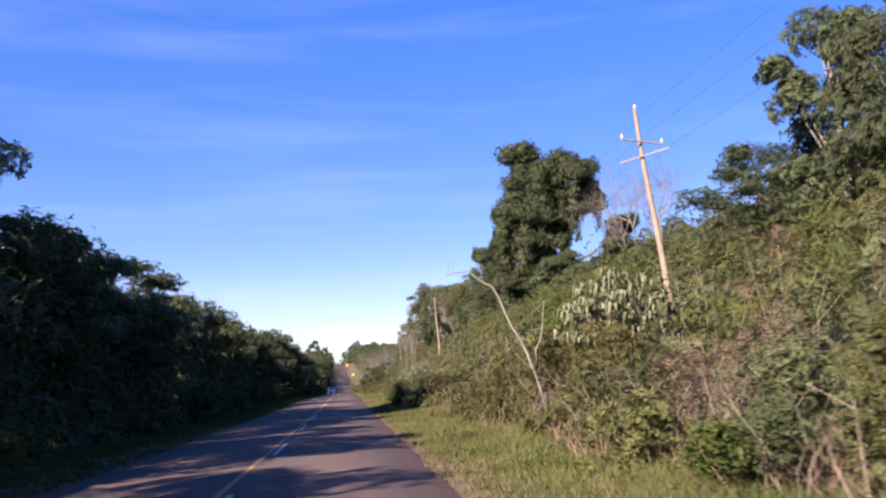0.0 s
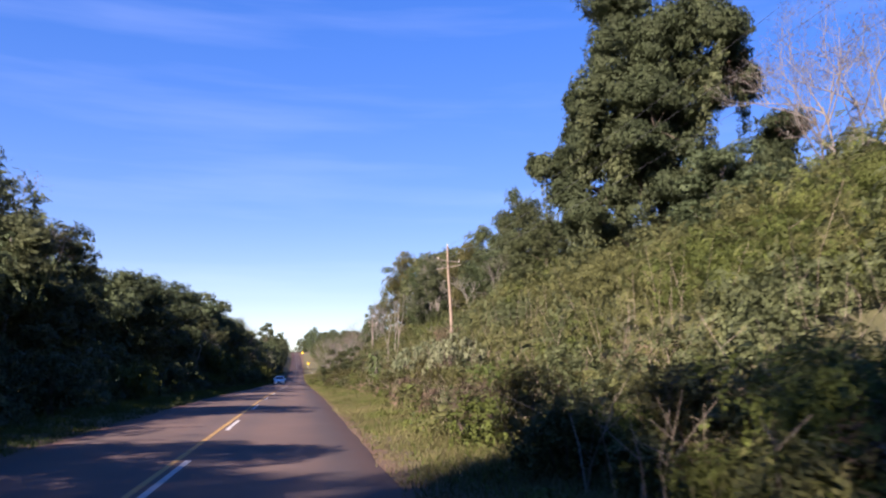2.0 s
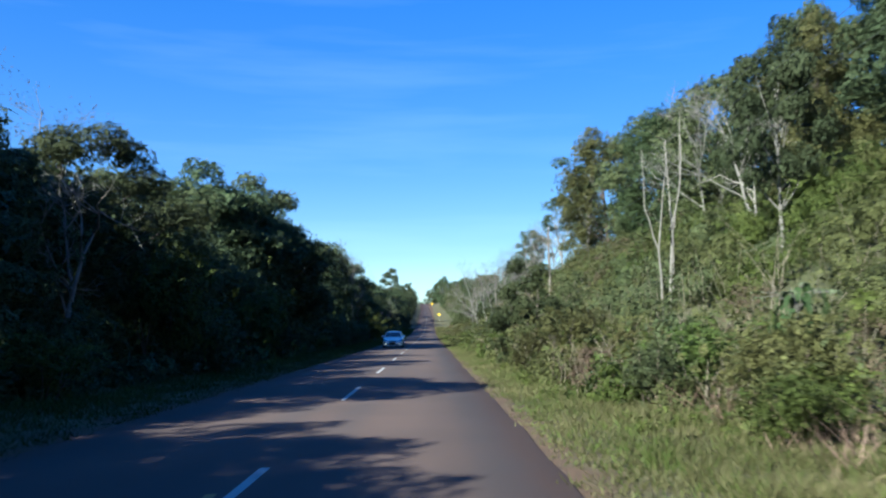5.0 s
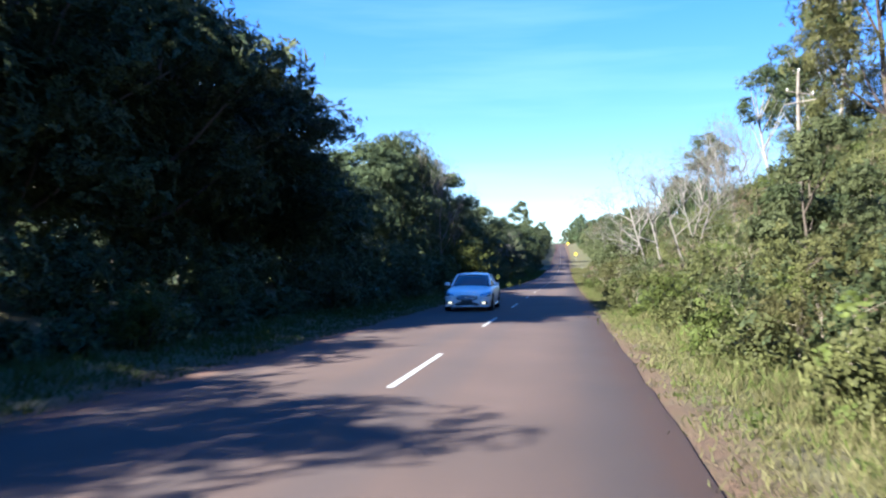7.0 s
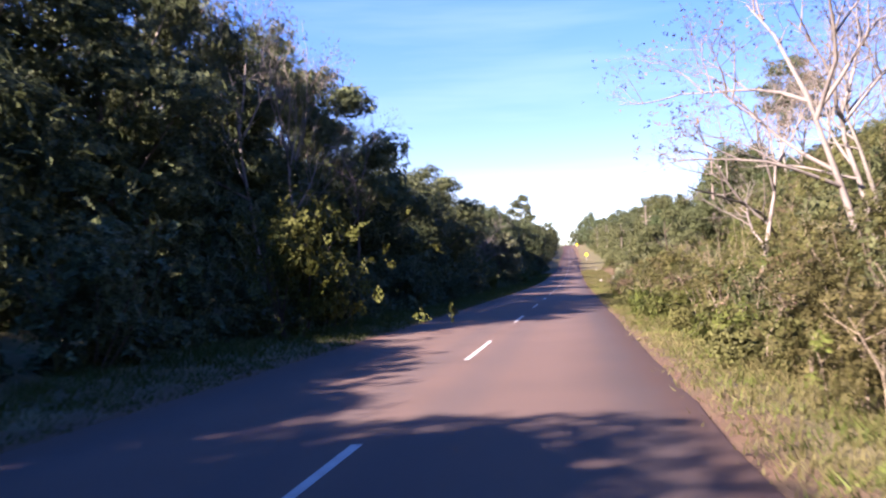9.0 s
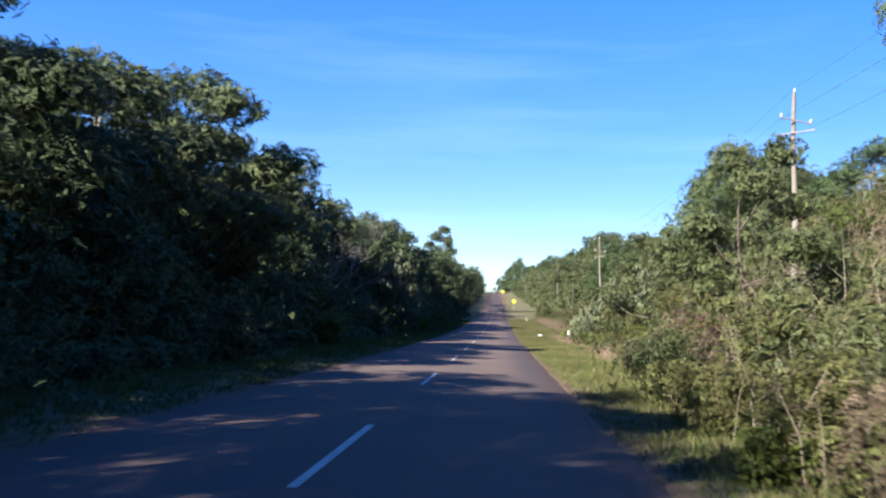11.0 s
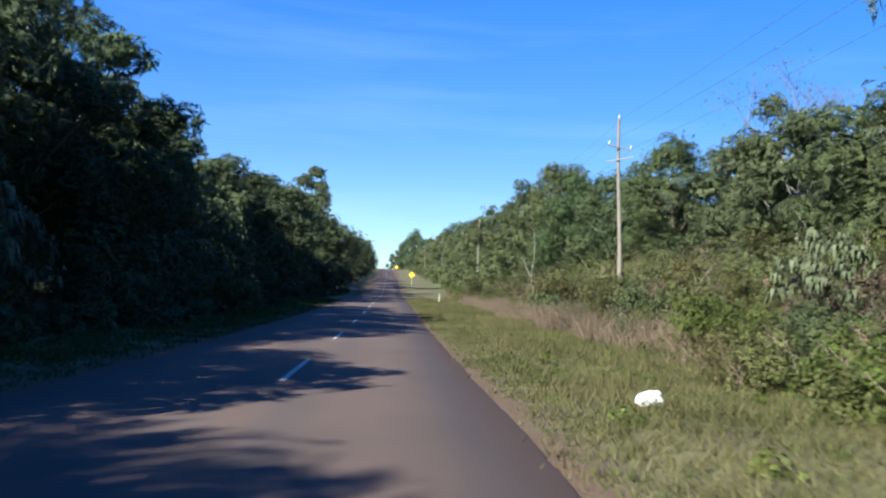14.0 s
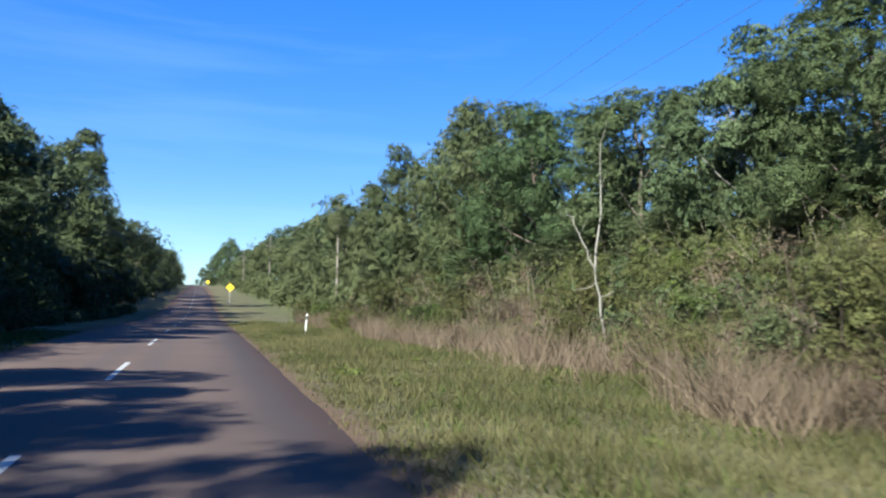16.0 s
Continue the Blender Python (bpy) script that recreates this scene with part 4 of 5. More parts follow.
# far wood on both sides of the climb
for side, words in ((-1, "dark forest flanking the distant road"), (1, "forest flanking the distant road")):
    rr = random.Random(70 + side)
    spots = []
    for y in np.arange(440, 1500, 9.0):
        for k in range(5):
            x = road_x(y) + side * (10 + 5 * k + (6 if side > 0 else 0)) + rr.uniform(-2, 2)
            spots.append((x, y + rr.uniform(-4, 4), rr.uniform(0.5, 11) if k < 2 else rr.uniform(7, 13), rr.uniform(2.5, 4.2)))
    for y in np.arange(425, 720, 3.5):
        # low growth closes the foot of the wood
        spots.append((road_x(y) + side * (15.5 if side > 0 else 9.5) + rr.uniform(-1.5, 1.5), y, rr.uniform(0.6, 3.2), rr.uniform(1.6, 2.8)))
    if side > 0:
        for x in np.arange(-70, 70, 5.0):
            for z in (2, 6, 9):
                spots.append((x - 8, 1120 + rr.uniform(-25, 25), z + 2 + rr.uniform(-1, 2), rr.uniform(3, 4.5)))
    thicket("far_wood", words, LEAF_DARK if side < 0 else LEAF_MID, spots, 72 + side, 1.2, 70)
for y, top, x in ((720, 20, 13), (790, 24, 16), (835, 19, -16), (880, 22, 14), (915, 20, -15), (935, 18, 11), (960, 21, -12), (985, 18, 13), (1010, 20, -19), (1040, 22, 8)):
    stand(FAR[1 if y % 2 else 0], x + road_x(y), y, top, 14.2, 0.8)

# first row of shrubs along the sunny verge, and some before the shaded wood
for y in np.arange(3, 330, 3.2):
    inner = edge_of_thicket(y)
    for k in range(2):
        if 111.5 < y < 115.5 or 20 < y < 25.5 or 298 < y < 304:
            continue
        s = random.uniform(0.35, 0.62) * (1 + 0.45 * k)
        m = random.choice([SHRUBS[0], SHRUBS[0], SHRUBS[1], SHRUBS[2], SHRUBS[4], SHRUBS[5]])
        plant(m, inner + 1.5 * k + random.uniform(-0.3, 0.7), y + random.uniform(-1, 1), s, s * random.uniform(0.9, 1.15))
for y in np.arange(332, 450, 4.2):
    s = random.uniform(0.35, 0.85)
    plant(random.choice(SHRUBS[:3] + [SHRUBS[1], SHRUBS[5]]), edge_of_thicket(y) + random.uniform(-2.5, 1.5), y, s)
patchy = random.Random(5)
for y in np.arange(336, 432, 3.4):
    s = patchy.uniform(0.25, 0.6)
    plant(patchy.choice([SHRUBS[0], SHRUBS[1], SHRUBS[2], SHRUBS[4]]), edge_of_thicket(y) + patchy.uniform(-3.4, 0.2), y, s, s * 1.1, patchy.uniform(0, 6))
for k in range(70):
    # scattered scrub between the wide verge and the trees
    y = patchy.uniform(332, 440)
    s = patchy.uniform(0.4, 1.0)
    plant(patchy.choice([SHRUBS[0], SHRUBS[0], SHRUBS[1], SHRUBS[4], SHRUBS[5]]), edge_of_thicket(y) + patchy.uniform(-1.5, 7.5), y, s, s * 1.05, patchy.uniform(0, 6))
# herbs and seedlings scattered over the verge
spots = []
for k in range(1500):
    y = patchy.uniform(2, 165) if k < 800 else patchy.uniform(285, 430)
    x = patchy.uniform(4.6, edge_of_thicket(y))
    if noise.noise((x * 0.5, y * 0.35, 12.0)) > 0.12:
        spots.append((x, y, 0.05, patchy.uniform(0.08, 0.26)))
thicket("verge_herbs", "low green herbs and seedlings among the verge grass", LEAF_BRIGHT, spots, 69, 0.17, 40)
for y in np.arange(20, 400, 14.0):
    s = random.uniform(0.45, 0.9)
    plant(random.choice([SHRUBS[1], SHRUBS[2], SHRUBS[3]]), -6.1 + random.uniform(-0.5, 0.3), y, s)
for x, y, s, k in ((-6.0, 225.2, 1.7, 2), (-8.2, 145, 1.9, 2), (-7.6, 160, 1.5, 2)):
    plant(SHRUBS[k], x, y, s, s * 0.75)

for x, y, s in ((9.9, 26.4, 1.15), (9.6, 28.6, 1.2), (9.9, 30.8, 1.2), (10.4, 25, 1.0)):
    plant(SHRUBS[0], x, y, s, s * 0.8)

# plants with pale drooping leaves, each where it shows
for x, y, top, k in ((11.2, 27.6, 5.3, 1), (11.5, 30.6, 4.9, 0), (22.5, 65, 9.2, 1), (25, 67.5, 9.6, 0), (13, 52, 4.2, 0), (9.5, 86.4, 3.5, 1), (10, 92.5, 3.3, 0), (10, 107.5, 3.7, 0), (13, 118.2, 4.6, 1), (13.2, 319, 6.8, 1), (10.8, 312, 4.6, 0), (8.1, 307.2, 3.0, 0), (9.2, 308.8, 3.4, 0), (7.4, 305.3, 1.9, 0),
                     (13.3, 308.8, 6.2, 1), (12, 312.5, 4.0, 0), (13.6, 322, 6.0, 1), (14.5, 338, 4.2, 0), (12, 323.5, 3.4, 0), (13.5, 330, 4.0, 0), (-9, 321, 8.2, 1), (-8.6, 323.5, 5.6, 0), (-8, 331.5, 4.9, 0), (-8, 335, 3.7, 0)):
    stand(PALE[k], x, y, top, 3.3 if k == 0 else 4.3, 1.0)


def broad_plant(seed, label, tall, blade):
    """One bare stem, large hanging leaves above, and tufts of slim pale leaves at the top."""
    r = np.random.default_rng(seed)
    root = thing("broad_leaved_plant", label, "plant")
    wood, leaves, tufts = Heap(), Heap(), Heap()
    stem, rad = limb(r, (0, 0, -0.2), (-0.06, 0, 1), tall * 0.95, 0.032, 0.08, 8, 0.05)
    wood.add(*tube(stem, rad, 7))

    def leaf(heap, base, out, s, w, hang):
        side = unit(np.cross(out, [0, 0, 1.0]))
        # the midrib bends over; the blade widens, folds a little and ends in a point
        rib = [base + out * s * a - [0, 0, s * hang * b] for a, b in ((0, 0), (0.16, 0.02), (0.32, 0.22), (0.40, 0.55), (0.42, 1.0))]
        broad = (0.0, 0.75, 1.0, 0.7)
        verts = [rib[0]] + [p for i in (1, 2, 3) for p in (rib[i] - side * w * broad[i] + out * 0.05 * s, rib[i], rib[i] + side * w * broad[i] + out * 0.05 * s)] + [rib[4]]
        heap.add(verts, tris=[(0, 1, 2), (0, 2, 3), (7, 10, 8), (8, 10, 9)], quads=[(1, 4, 5, 2), (2, 5, 6, 3), (4, 7, 8, 5), (5, 8, 9, 6)])

    for k in range(54):
        f = 0.42 + 0.56 * (k + 0.5) / 54
        p = stem[int(f * 8)] + (stem[min(int(f * 8) + 1, 8)] - stem[int(f * 8)]) * (f * 8 % 1)
        a = k * 2.4 + r.normal() * 0.3
        out = np.array([math.cos(a), math.sin(a), 0])
        reach = (0.2 + 0.4 * f) * r.uniform(0.2, 1.1)
        end = p + out * reach * 0.8 + [0, 0, 0.18 + 0.25 * reach]
        wood.add(*tube([p, (p + end) / 2 + [0, 0, 0.08], end], [0.008, 0.006, 0.004], 4))
        leaf(leaves, end, out, blade * r.uniform(0.8, 1.35), blade * 0.17, r.uniform(0.6, 1.0))
    for k in range(10):
        a = k * 2.4
        end = stem[-1] + np.array([math.cos(a), math.sin(a), 0]) * r.uniform(0.15, 0.85) + [0, 0, r.uniform(-0.15, 0.3)]
        wood.add(*tube([stem[-2], (stem[-1] + end) / 2, end], [0.010, 0.008, 0.005], 4))
        for j in range(12):
            b = j * 2.4 + r.normal() * 0.3
            leaf(tufts, end, np.array([math.cos(b), math.sin(b), 0.25]), blade * r.uniform(0.45, 0.7), blade * 0.07, r.uniform(0.0, 0.5))
    part("stem", wood.mesh("stem"), BARK_GREY, root)
    part("foliage", leaves.mesh("foliage", True), LEAF_BROAD, root, "large hanging green leaves")
    part("top_foliage", tufts.mesh("top_foliage", True), LEAF_PALE, root, "slim pale leaves in tufts")
    return root


stand(broad_plant(43, "single-stemmed plant with large hanging green leaves on the verge", 3.3, 0.46), 8.1, 114.5, 3.5, 3.4, 1.0, 0.0)
stand(broad_plant(44, "smaller single-stemmed plant with hanging green leaves", 2.4, 0.4), 9.0, 130, 2.6, 2.5, 1.0, 0.0)

# slender pale stems
plant(sapling(81, "sapling", "leaning forked sapling with a pale bare stem", [
    ([(0, 0, -0.1), (-0.25, 0.05, 0.9), (-0.45, 0.1, 1.75)], 0.055), ([(-0.45, 0.1, 1.75), (-1.0, 0.2, 3.0), (-1.6, 0.3, 4.2), (-2.3, 0.3, 4.7), (-3.0, 0.3, 4.6)], 0.045),
    ([(-0.45, 0.1, 1.75), (-0.2, 0.0, 2.5), (0.0, -0.1, 3.7)], 0.035)]), 8.15, 25.8, 1.07, 1, 0)
plant(sapling(83, "sapling", "forked young tree with a pale stem on the verge", [
    ([(0, 0, -0.1), (-0.2, 0, 1.4), (-0.45, 0, 2.8)], 0.07), ([(-0.45, 0, 2.8), (-0.9, 0, 3.6), (-1.1, 0.2, 4.4)], 0.04), ([(-0.45, 0, 2.8), (-0.25, 0, 4.6), (-0.3, 0, 6.8)], 0.045)], LEAF_MID), 13.8, 384, 1, 1, 0)
plant(sapling(84, "sapling", "pale bare sapling in the thicket", [([(0, 0, -0.1), (-0.1, 0, 1.8), (-0.5, 0.2, 3.2)], 0.05), ([(-0.1, 0, 1.8), (0.5, 0, 3.1)], 0.03)]), 12, 49.5, 1, 1, 0)
plant(sapling(85, "sapling", "leaning dead limb with whitish bark", [([(0, 0, -0.2), (-0.5, -0.6, 1.6), (-1.3, -1.8, 2.5), (-2.9, -4.2, 2.9), (-4.3, -6.4, 3.1)], 0.06), ([(-2.9, -4.2, 2.9), (-3.3, -5.2, 3.9)], 0.03), ([(-1.3, -1.8, 2.5), (-1.5, -2.8, 3.8)], 0.025)]), 9.5, 233, 1, 1, 0)
for x, y in ((14, 155.8), (14.6, 157.5), (13.2, 154)):
    plant(sapling(86 + int(x), "sapling", "slender white-stemmed tree with a thin crown", [
        ([(0, 0, -0.1), (0.2, 0, 3.5), (-0.2, 0.1, 7.5)], 0.075), ([(0.2, 0, 3.5), (0.9, 0.2, 5.6), (1.0, 0.2, 8.4)], 0.05)], LEAF_MID), x, y, 1 + 0.1 * (y % 2), 1, y)


# ---------------------------------------------------------------- grass
def grass(name, label, mat, area, count, tall, blades=8, seed=1, patch=0.0):
    """Tufts of bent blades over a stretch of verge, as one piece of stuff."""
    r = np.random.default_rng(seed)
    x0, x1, y0, y1 = area
    h = Heap()
    gx = x0 + (x1 - x0) * r.random(count)
    gy = y0 + (y1 - y0) * r.random(count)
    lush = np.array([noise.noise((a * 0.45, b * 0.3, seed)) + 0.5 * noise.noise((a * 1.6, b * 1.6, seed)) for a, b in zip(gx, gy)])
    near = np.clip((np.abs(gx) - 3.45) / 1.4, 0.45, 1)
    keep = lush > patch - 0.65 + 0.4 * r.random(count) - 0.3
    # thin towards the crumbling edge of the sunny lane
    keep &= (gx < 0) | (r.random(count) < np.clip((np.abs(gx) - 3.4) / 0.45, 0.3, 1))
    gx, gy, near, lush = gx[keep], gy[keep], near[keep], lush[keep]
    gz = np.array([ground_z(a, b) for a, b in zip(gx, gy)])
    base = np.repeat(np.stack([gx, gy, gz], 1), blades, 0)
    m = len(base)
    base[:, :2] += r.normal(size=(m, 2)) * 0.13
    a = r.uniform(0, 6.28, m)
    side = np.stack([np.cos(a), np.sin(a), 0 * a], 1)
    lean = r.normal(size=(m, 3)) * [0.6, 0.6, 0]
    hh = (np.repeat(tall * near * (0.8 + 0.5 * lush), blades) * r.uniform(0.35, 1.25, m))[:, None]
    w = 0.005 + 0.011 * r.random((m, 1))
    v = np.stack([base - side * w, base + side * w, base + hh * ([0, 0, 1] + lean)], 1).reshape(-1, 3)
    h.add(v, tris=np.arange(3 * m).reshape(-1, 3))
    return tagged(part(name, h.mesh(name, True), mat), label, "grass", kind="stuff")


grass("verge_grass", "dry yellow-green grass on the road verge", GRASS, (3.45, 7.9, -2, 312), 46000, 0.24, blades=9, seed=1, patch=-0.6)
grass("verge_grass", "green grass between the dry tufts of the verge", GRASS_GREEN, (3.6, 8.2, 0, 310), 15000, 0.28, seed=5, patch=0.1)
grass("verge_grass", "yellow-green grass on the wide road verge", GRASS, (3.45, 13.5, 305, 425), 30000, 0.27, blades=9, seed=2, patch=-0.5)
grass("verge_grass", "green grass on the wide road verge", GRASS_GREEN, (3.6, 13.0, 300, 430), 6000, 0.26, seed=6, patch=0.1)
grass("verge_grass", "green grass along the shaded road edge", GRASS_GREEN, (-6.4, -3.42, -5, 400), 21000, 0.27, blades=9, seed=3, patch=-0.4)
grass("tall_dry_grass", "tall tan dry grass before the thicket", GRASS_TAN, (9.0, 17.5, 330, 430), 20000, 1.25, blades=9, seed=7, patch=0.85)
grass("tall_dry_grass", "tall tan dry grass along the thicket's foot", GRASS_TAN, (6.2, 10.0, 0, 320), 9000, 0.8, seed=8, patch=0.95)


def dry_stalks(seed, count, y0, y1):
    """Upright and leaning dead stems that stand out of the thicket, as one piece of stuff."""
    r = np.random.default_rng(seed)
    h = Heap()
    for k in range(count):
        y = r.uniform(y0, y1)
        inner = edge_of_thicket(y)
        x = inner - 0.4 + 9.0 * r.random() ** 1.7
        if noise.noise((x * 0.3, y * 0.2, 9)) < -0.1:
            continue
        z = ground_z(x, y)
        tall = (0.9 + 0.22 * (x - inner)) * r.uniform(0.7, 1.5)
        lean = r.normal(size=2) * 0.22
        bend = r.normal(size=2) * 0.12
        pts = [(x, y, z - 0.1), (x + lean[0] * tall * 0.5, y + lean[1] * tall * 0.5, z + tall * 0.55), (x + (lean[0] + bend[0]) * tall, y + (lean[1] + bend[1]) * tall, z + tall)]
        w = r.uniform(0.006, 0.017)
        h.add(*tube(pts, [w, w * 0.8, w * 0.4], 3))
        for j in range(r.integers(0, 3)):
            a = np.array(pts[1]) + (np.array(pts[2]) - pts[1]) * r.random()
            h.add(*tube([a, a + r.normal(size=3) * [0.25, 0.25, 0.1] + [0, 0, 0.3]], [w * 0.5, w * 0.25], 3))
    return tagged(part("dry_stalks", h.mesh("dry_stalks"), STALK), "pale dead stems standing in the roadside thicket", "dry stems", kind="stuff")


STALK = material("dead_stalk", (0.17, 0.14, 0.098), 0.9, 0.35, 0.8, 14, 0.2, second=(0.23, 0.195, 0.145))
dry_stalks(9, 4200, 0, 330)
dry_stalks(10, 1700, 330, 430)


# ---------------------------------------------------------------- poles, cables, signs
def box_mesh(name, size, bevel=0.01):
    bm = bmesh.new()
    bmesh.ops.create_cube(bm, size=1, matrix=Matrix.Diagonal((*size, 1)))
    bmesh.ops.bevel(bm, geom=bm.edges[:], offset=bevel, segments=1, affect='EDGES')
    me = bpy.data.meshes.new(name)
    bm.to_mesh(me)
    bm.free()
    return me


def power_pole(mat, tall, span=2.3):
    root = thing("power_pole", "weathered wooden power pole with two crossarms", "power pole", "power poles")
    h = Heap()
    z = np.linspace(-0.6, tall, 9)
    h.add(*tube(np.stack([0.05 * np.sin(z * 0.5), 0.03 * np.cos(z * 0.7), z], 1), 0.17 - 0.007 * (z + 0.6), 10))
    part("pole", h.mesh("pole"), mat, root)
    for dz, tilt, swing in ((1.75, 7, 16), (2.45, -9, -14)):
        arm = part("crossarm", box_mesh("crossarm", (span, 0.06, 0.075), 0.01), ARM_WOOD, root)
        arm.matrix_basis = pose(0, -0.16, tall - dz, 0, tilt, swing)
        if dz < 2:
            for x in (0.06 - span / 2, span / 2 - 0.06):
                k = Heap()
                k.add(*tube([(x, 0, 0.06), (x, 0, 0.14), (x, 0, 0.2), (x, 0, 0.27)], [0.03, 0.065, 0.05, 0.03], 8))
                part("insulator", k.mesh("insulator"), CERAMIC, arm)
    k = Heap()
    k.add(*tube([(0, 0, tall - 0.02), (0, 0, tall + 0.1), (0, 0, tall + 0.22)], [0.03, 0.06, 0.03], 8))
    part("insulator", k.mesh("insulator"), CERAMIC, root)
    return root


POLE_LINE = [(15.5, -50), (16.4, 35.6), (15.75, 122.9), (15.5, 208.5), (15.5, 287), (15.9, 365.6), (15.5, 451), (14.5, 537), (13, 625)]
pole_a, pole_b = power_pole(POLE_WOOD, 11.6), power_pole(POLE_GREY, 11.6, 1.7)
tops = []
for k, (x, y) in enumerate(POLE_LINE):
    top = road_z(y) + (13.5 if k < 3 else 13.0)
    ob = plant(pole_a if k in (1, 2) else pole_b, x, y, (top - ground_z(x, y)) / 11.6, 1.0, 0.0)
    if k in (1, 2):
        # these two lean towards the road
        ob.rotation_euler.y = radians(-5.0 if k == 1 else -2.6)
    if k == 5:
        ob.rotation_euler.y = radians(-1.8)
    tops.append((x, y, top))
for (x0, y0, z0), (x1, y1, z1) in zip(tops[:-1], tops[1:]):
    for dx, dz in ((-0.85, -1.45), (0, 0.2), (0.85, -1.65)):
        pts = [(x0 + dx + (x1 - x0) * f, y0 + (y1 - y0) * f, z0 + dz + (z1 - z0) * f - 4 * 1.1 * f * (1 - f)) for f in np.linspace(0, 1, 15)]
        h = Heap()
        h.add(*tube(pts, [0.008] * 15, 4))
        tagged(part("power_cable", h.mesh("power_cable"), WIRE), "thin dark power cable slung between wooden poles", "cable", "power cables")


def warning_sign(x, y, size, tall):
    root = thing("road_sign", "yellow diamond warning sign on a steel post", "road sign", "warning signs")
    root.matrix_basis = pose(x, y, ground_z(x, y))
    h = Heap()
    h.add(*tube([(0, 0.03, -0.3), (0, 0.03, tall - 0.1)], [0.035, 0.035], 8))
    part("post", h.mesh("post"), STEEL, root)
    plate = part("plate", box_mesh("plate", (size, 0.012, size), 0.004), SIGN_YELLOW, root)
    plate.matrix_basis = pose(0, 0, tall, 0, 45, 0)
    rim = size * 0.5 - 0.045
    for a in range(4):
        bar = part("border", box_mesh("border", (size - 0.07, 0.004, 0.02), 0.001), POST_BLACK, plate)
        bar.matrix_basis = pose(0, 0, 0, 0, 90 * a, 0) @ pose(0, -0.010, rim)
    return root


warning_sign(6.1, 514.5, 1.1, 3.0)
warning_sign(3.2, 789, 1.5, 2.7)


def marker_post(x, y, tall, label, plate=False):
    root = thing("marker_post", label, "marker post", "marker posts")
    root.matrix_basis = pose(x, y, ground_z(x, y), 2, 3, 8)
    me = box_mesh("post", (0.05 if plate else 0.08, 0.05, tall + 0.3), 0.012)
    p = part("post", me, POLE_GREY if plate else POST_WHITE, root)
    p.matrix_basis = pose(0, 0, tall / 2 - 0.15)
    if plate:
        q = part("plate", box_mesh("plate", (0.13, 0.012, 0.26), 0.004), POST_WHITE, root)
        q.matrix_basis = pose(0, -0.04, tall + 0.05)
    else:
        b = part("band", box_mesh("band", (0.105, 0.056, 0.16), 0.004), POST_BLACK, root)
        b.matrix_basis = pose(0, 0, tall - 0.22)
    return root


marker_post(6.3, 303.2, 0.92, "thin grey post with a small white plate in the grass", True)
marker_post(6.7, 403.3, 1.0, "white marker post with a dark band on the verge")


def litter_bag(x, y):
    bm = bmesh.new()
    bmesh.ops.create_icosphere(bm, subdivisions=3, radius=1)
    for p in bm.verts:
        n = 1 + 0.35 * noise.noise(p.co * 1.7) + 0.12 * noise.noise(p.co * 5)
        p.co = Vector((p.co.x * 0.30 * n, p.co.y * 0.2 * n, max(p.co.z, -0.5) * 0.13 * n + 0.06))
    me = bpy.data.meshes.new("litter_bag")
    bm.to_mesh(me)
    bm.free()
    ob = tagged(part("litter_bag", me, PLASTIC_BAG), "crumpled white plastic bag lying on the grass", "litter")
    ob.matrix_basis = pose(x, y, ground_z(x, y) + 0.1, 0, 0, 20) @ Matrix.Diagonal((0.75, 0.75, 1.1, 1))
    return ob


litter_bag(5.65, 326.4)


# ---------------------------------------------------------------- the white saloon
CAR_PAINT = material("car_paint", (0.83, 0.80, 0.75), 0.25, 0.03, 1, 60, 0, sheen=0.6)
TINTED = material("tinted_glass", (0.012, 0.016, 0.025), 0.06, 0.1, 1, 5, 0, sheen=0.6)
RUBBER = material("rubber", (0.02, 0.02, 0.02), 0.8, 0.2, 5, 60, 0.2)
ALLOY = material("alloy", (0.55, 0.56, 0.58), 0.3, 0.1, 5, 40, 0, metal=0.9)
BLACK_TRIM = material("black_trim", (0.015, 0.015, 0.017), 0.5, 0.2, 5, 40, 0)
CHROME = material("chrome", (0.75, 0.76, 0.78), 0.12, 0.03, 5, 40, 0, metal=1.0)
LENS = material("headlight_lens", (0.30, 0.34, 0.40), 0.06, 0.4, 18, 60, 0, metal=0.8)


def lit_lamp():
    m = bpy.data.materials.new("fog_lamp_glow")
    m.use_nodes = True
    s = m.node_tree.nodes["Principled BSDF"]
    s.inputs["Base Color"].default_value = (0.9, 0.8, 0.5, 1)
    s.inputs["Emission Color"].default_value = (1.0, 0.80, 0.40, 1)
    s.inputs["Emission Strength"].default_value = 0.45
    return m


GLOW = lit_lamp()


def loft(rings, close_ends=True):
    """A skin over rings of equally many points."""
    h = Heap()
    n = len(rings[0])
    v = np.concatenate([np.asarray(r, float) for r in rings])
    i = np.arange(len(rings) - 1)[:, None] * n
    j = np.arange(n - 1)[None]
    quads = np.stack([i + j, i + n + j, i + n + j + 1, i + j + 1], -1).reshape(-1, 4)
    h.add(v, quads)
    if close_ends:
        for ring in (rings[0], rings[-1]):
            c = np.mean(np.asarray(ring, float), 0)
            h.add(np.vstack([c, ring]), tris=[(0, k + 1, k + 2) for k in range(n - 1)])
    return h


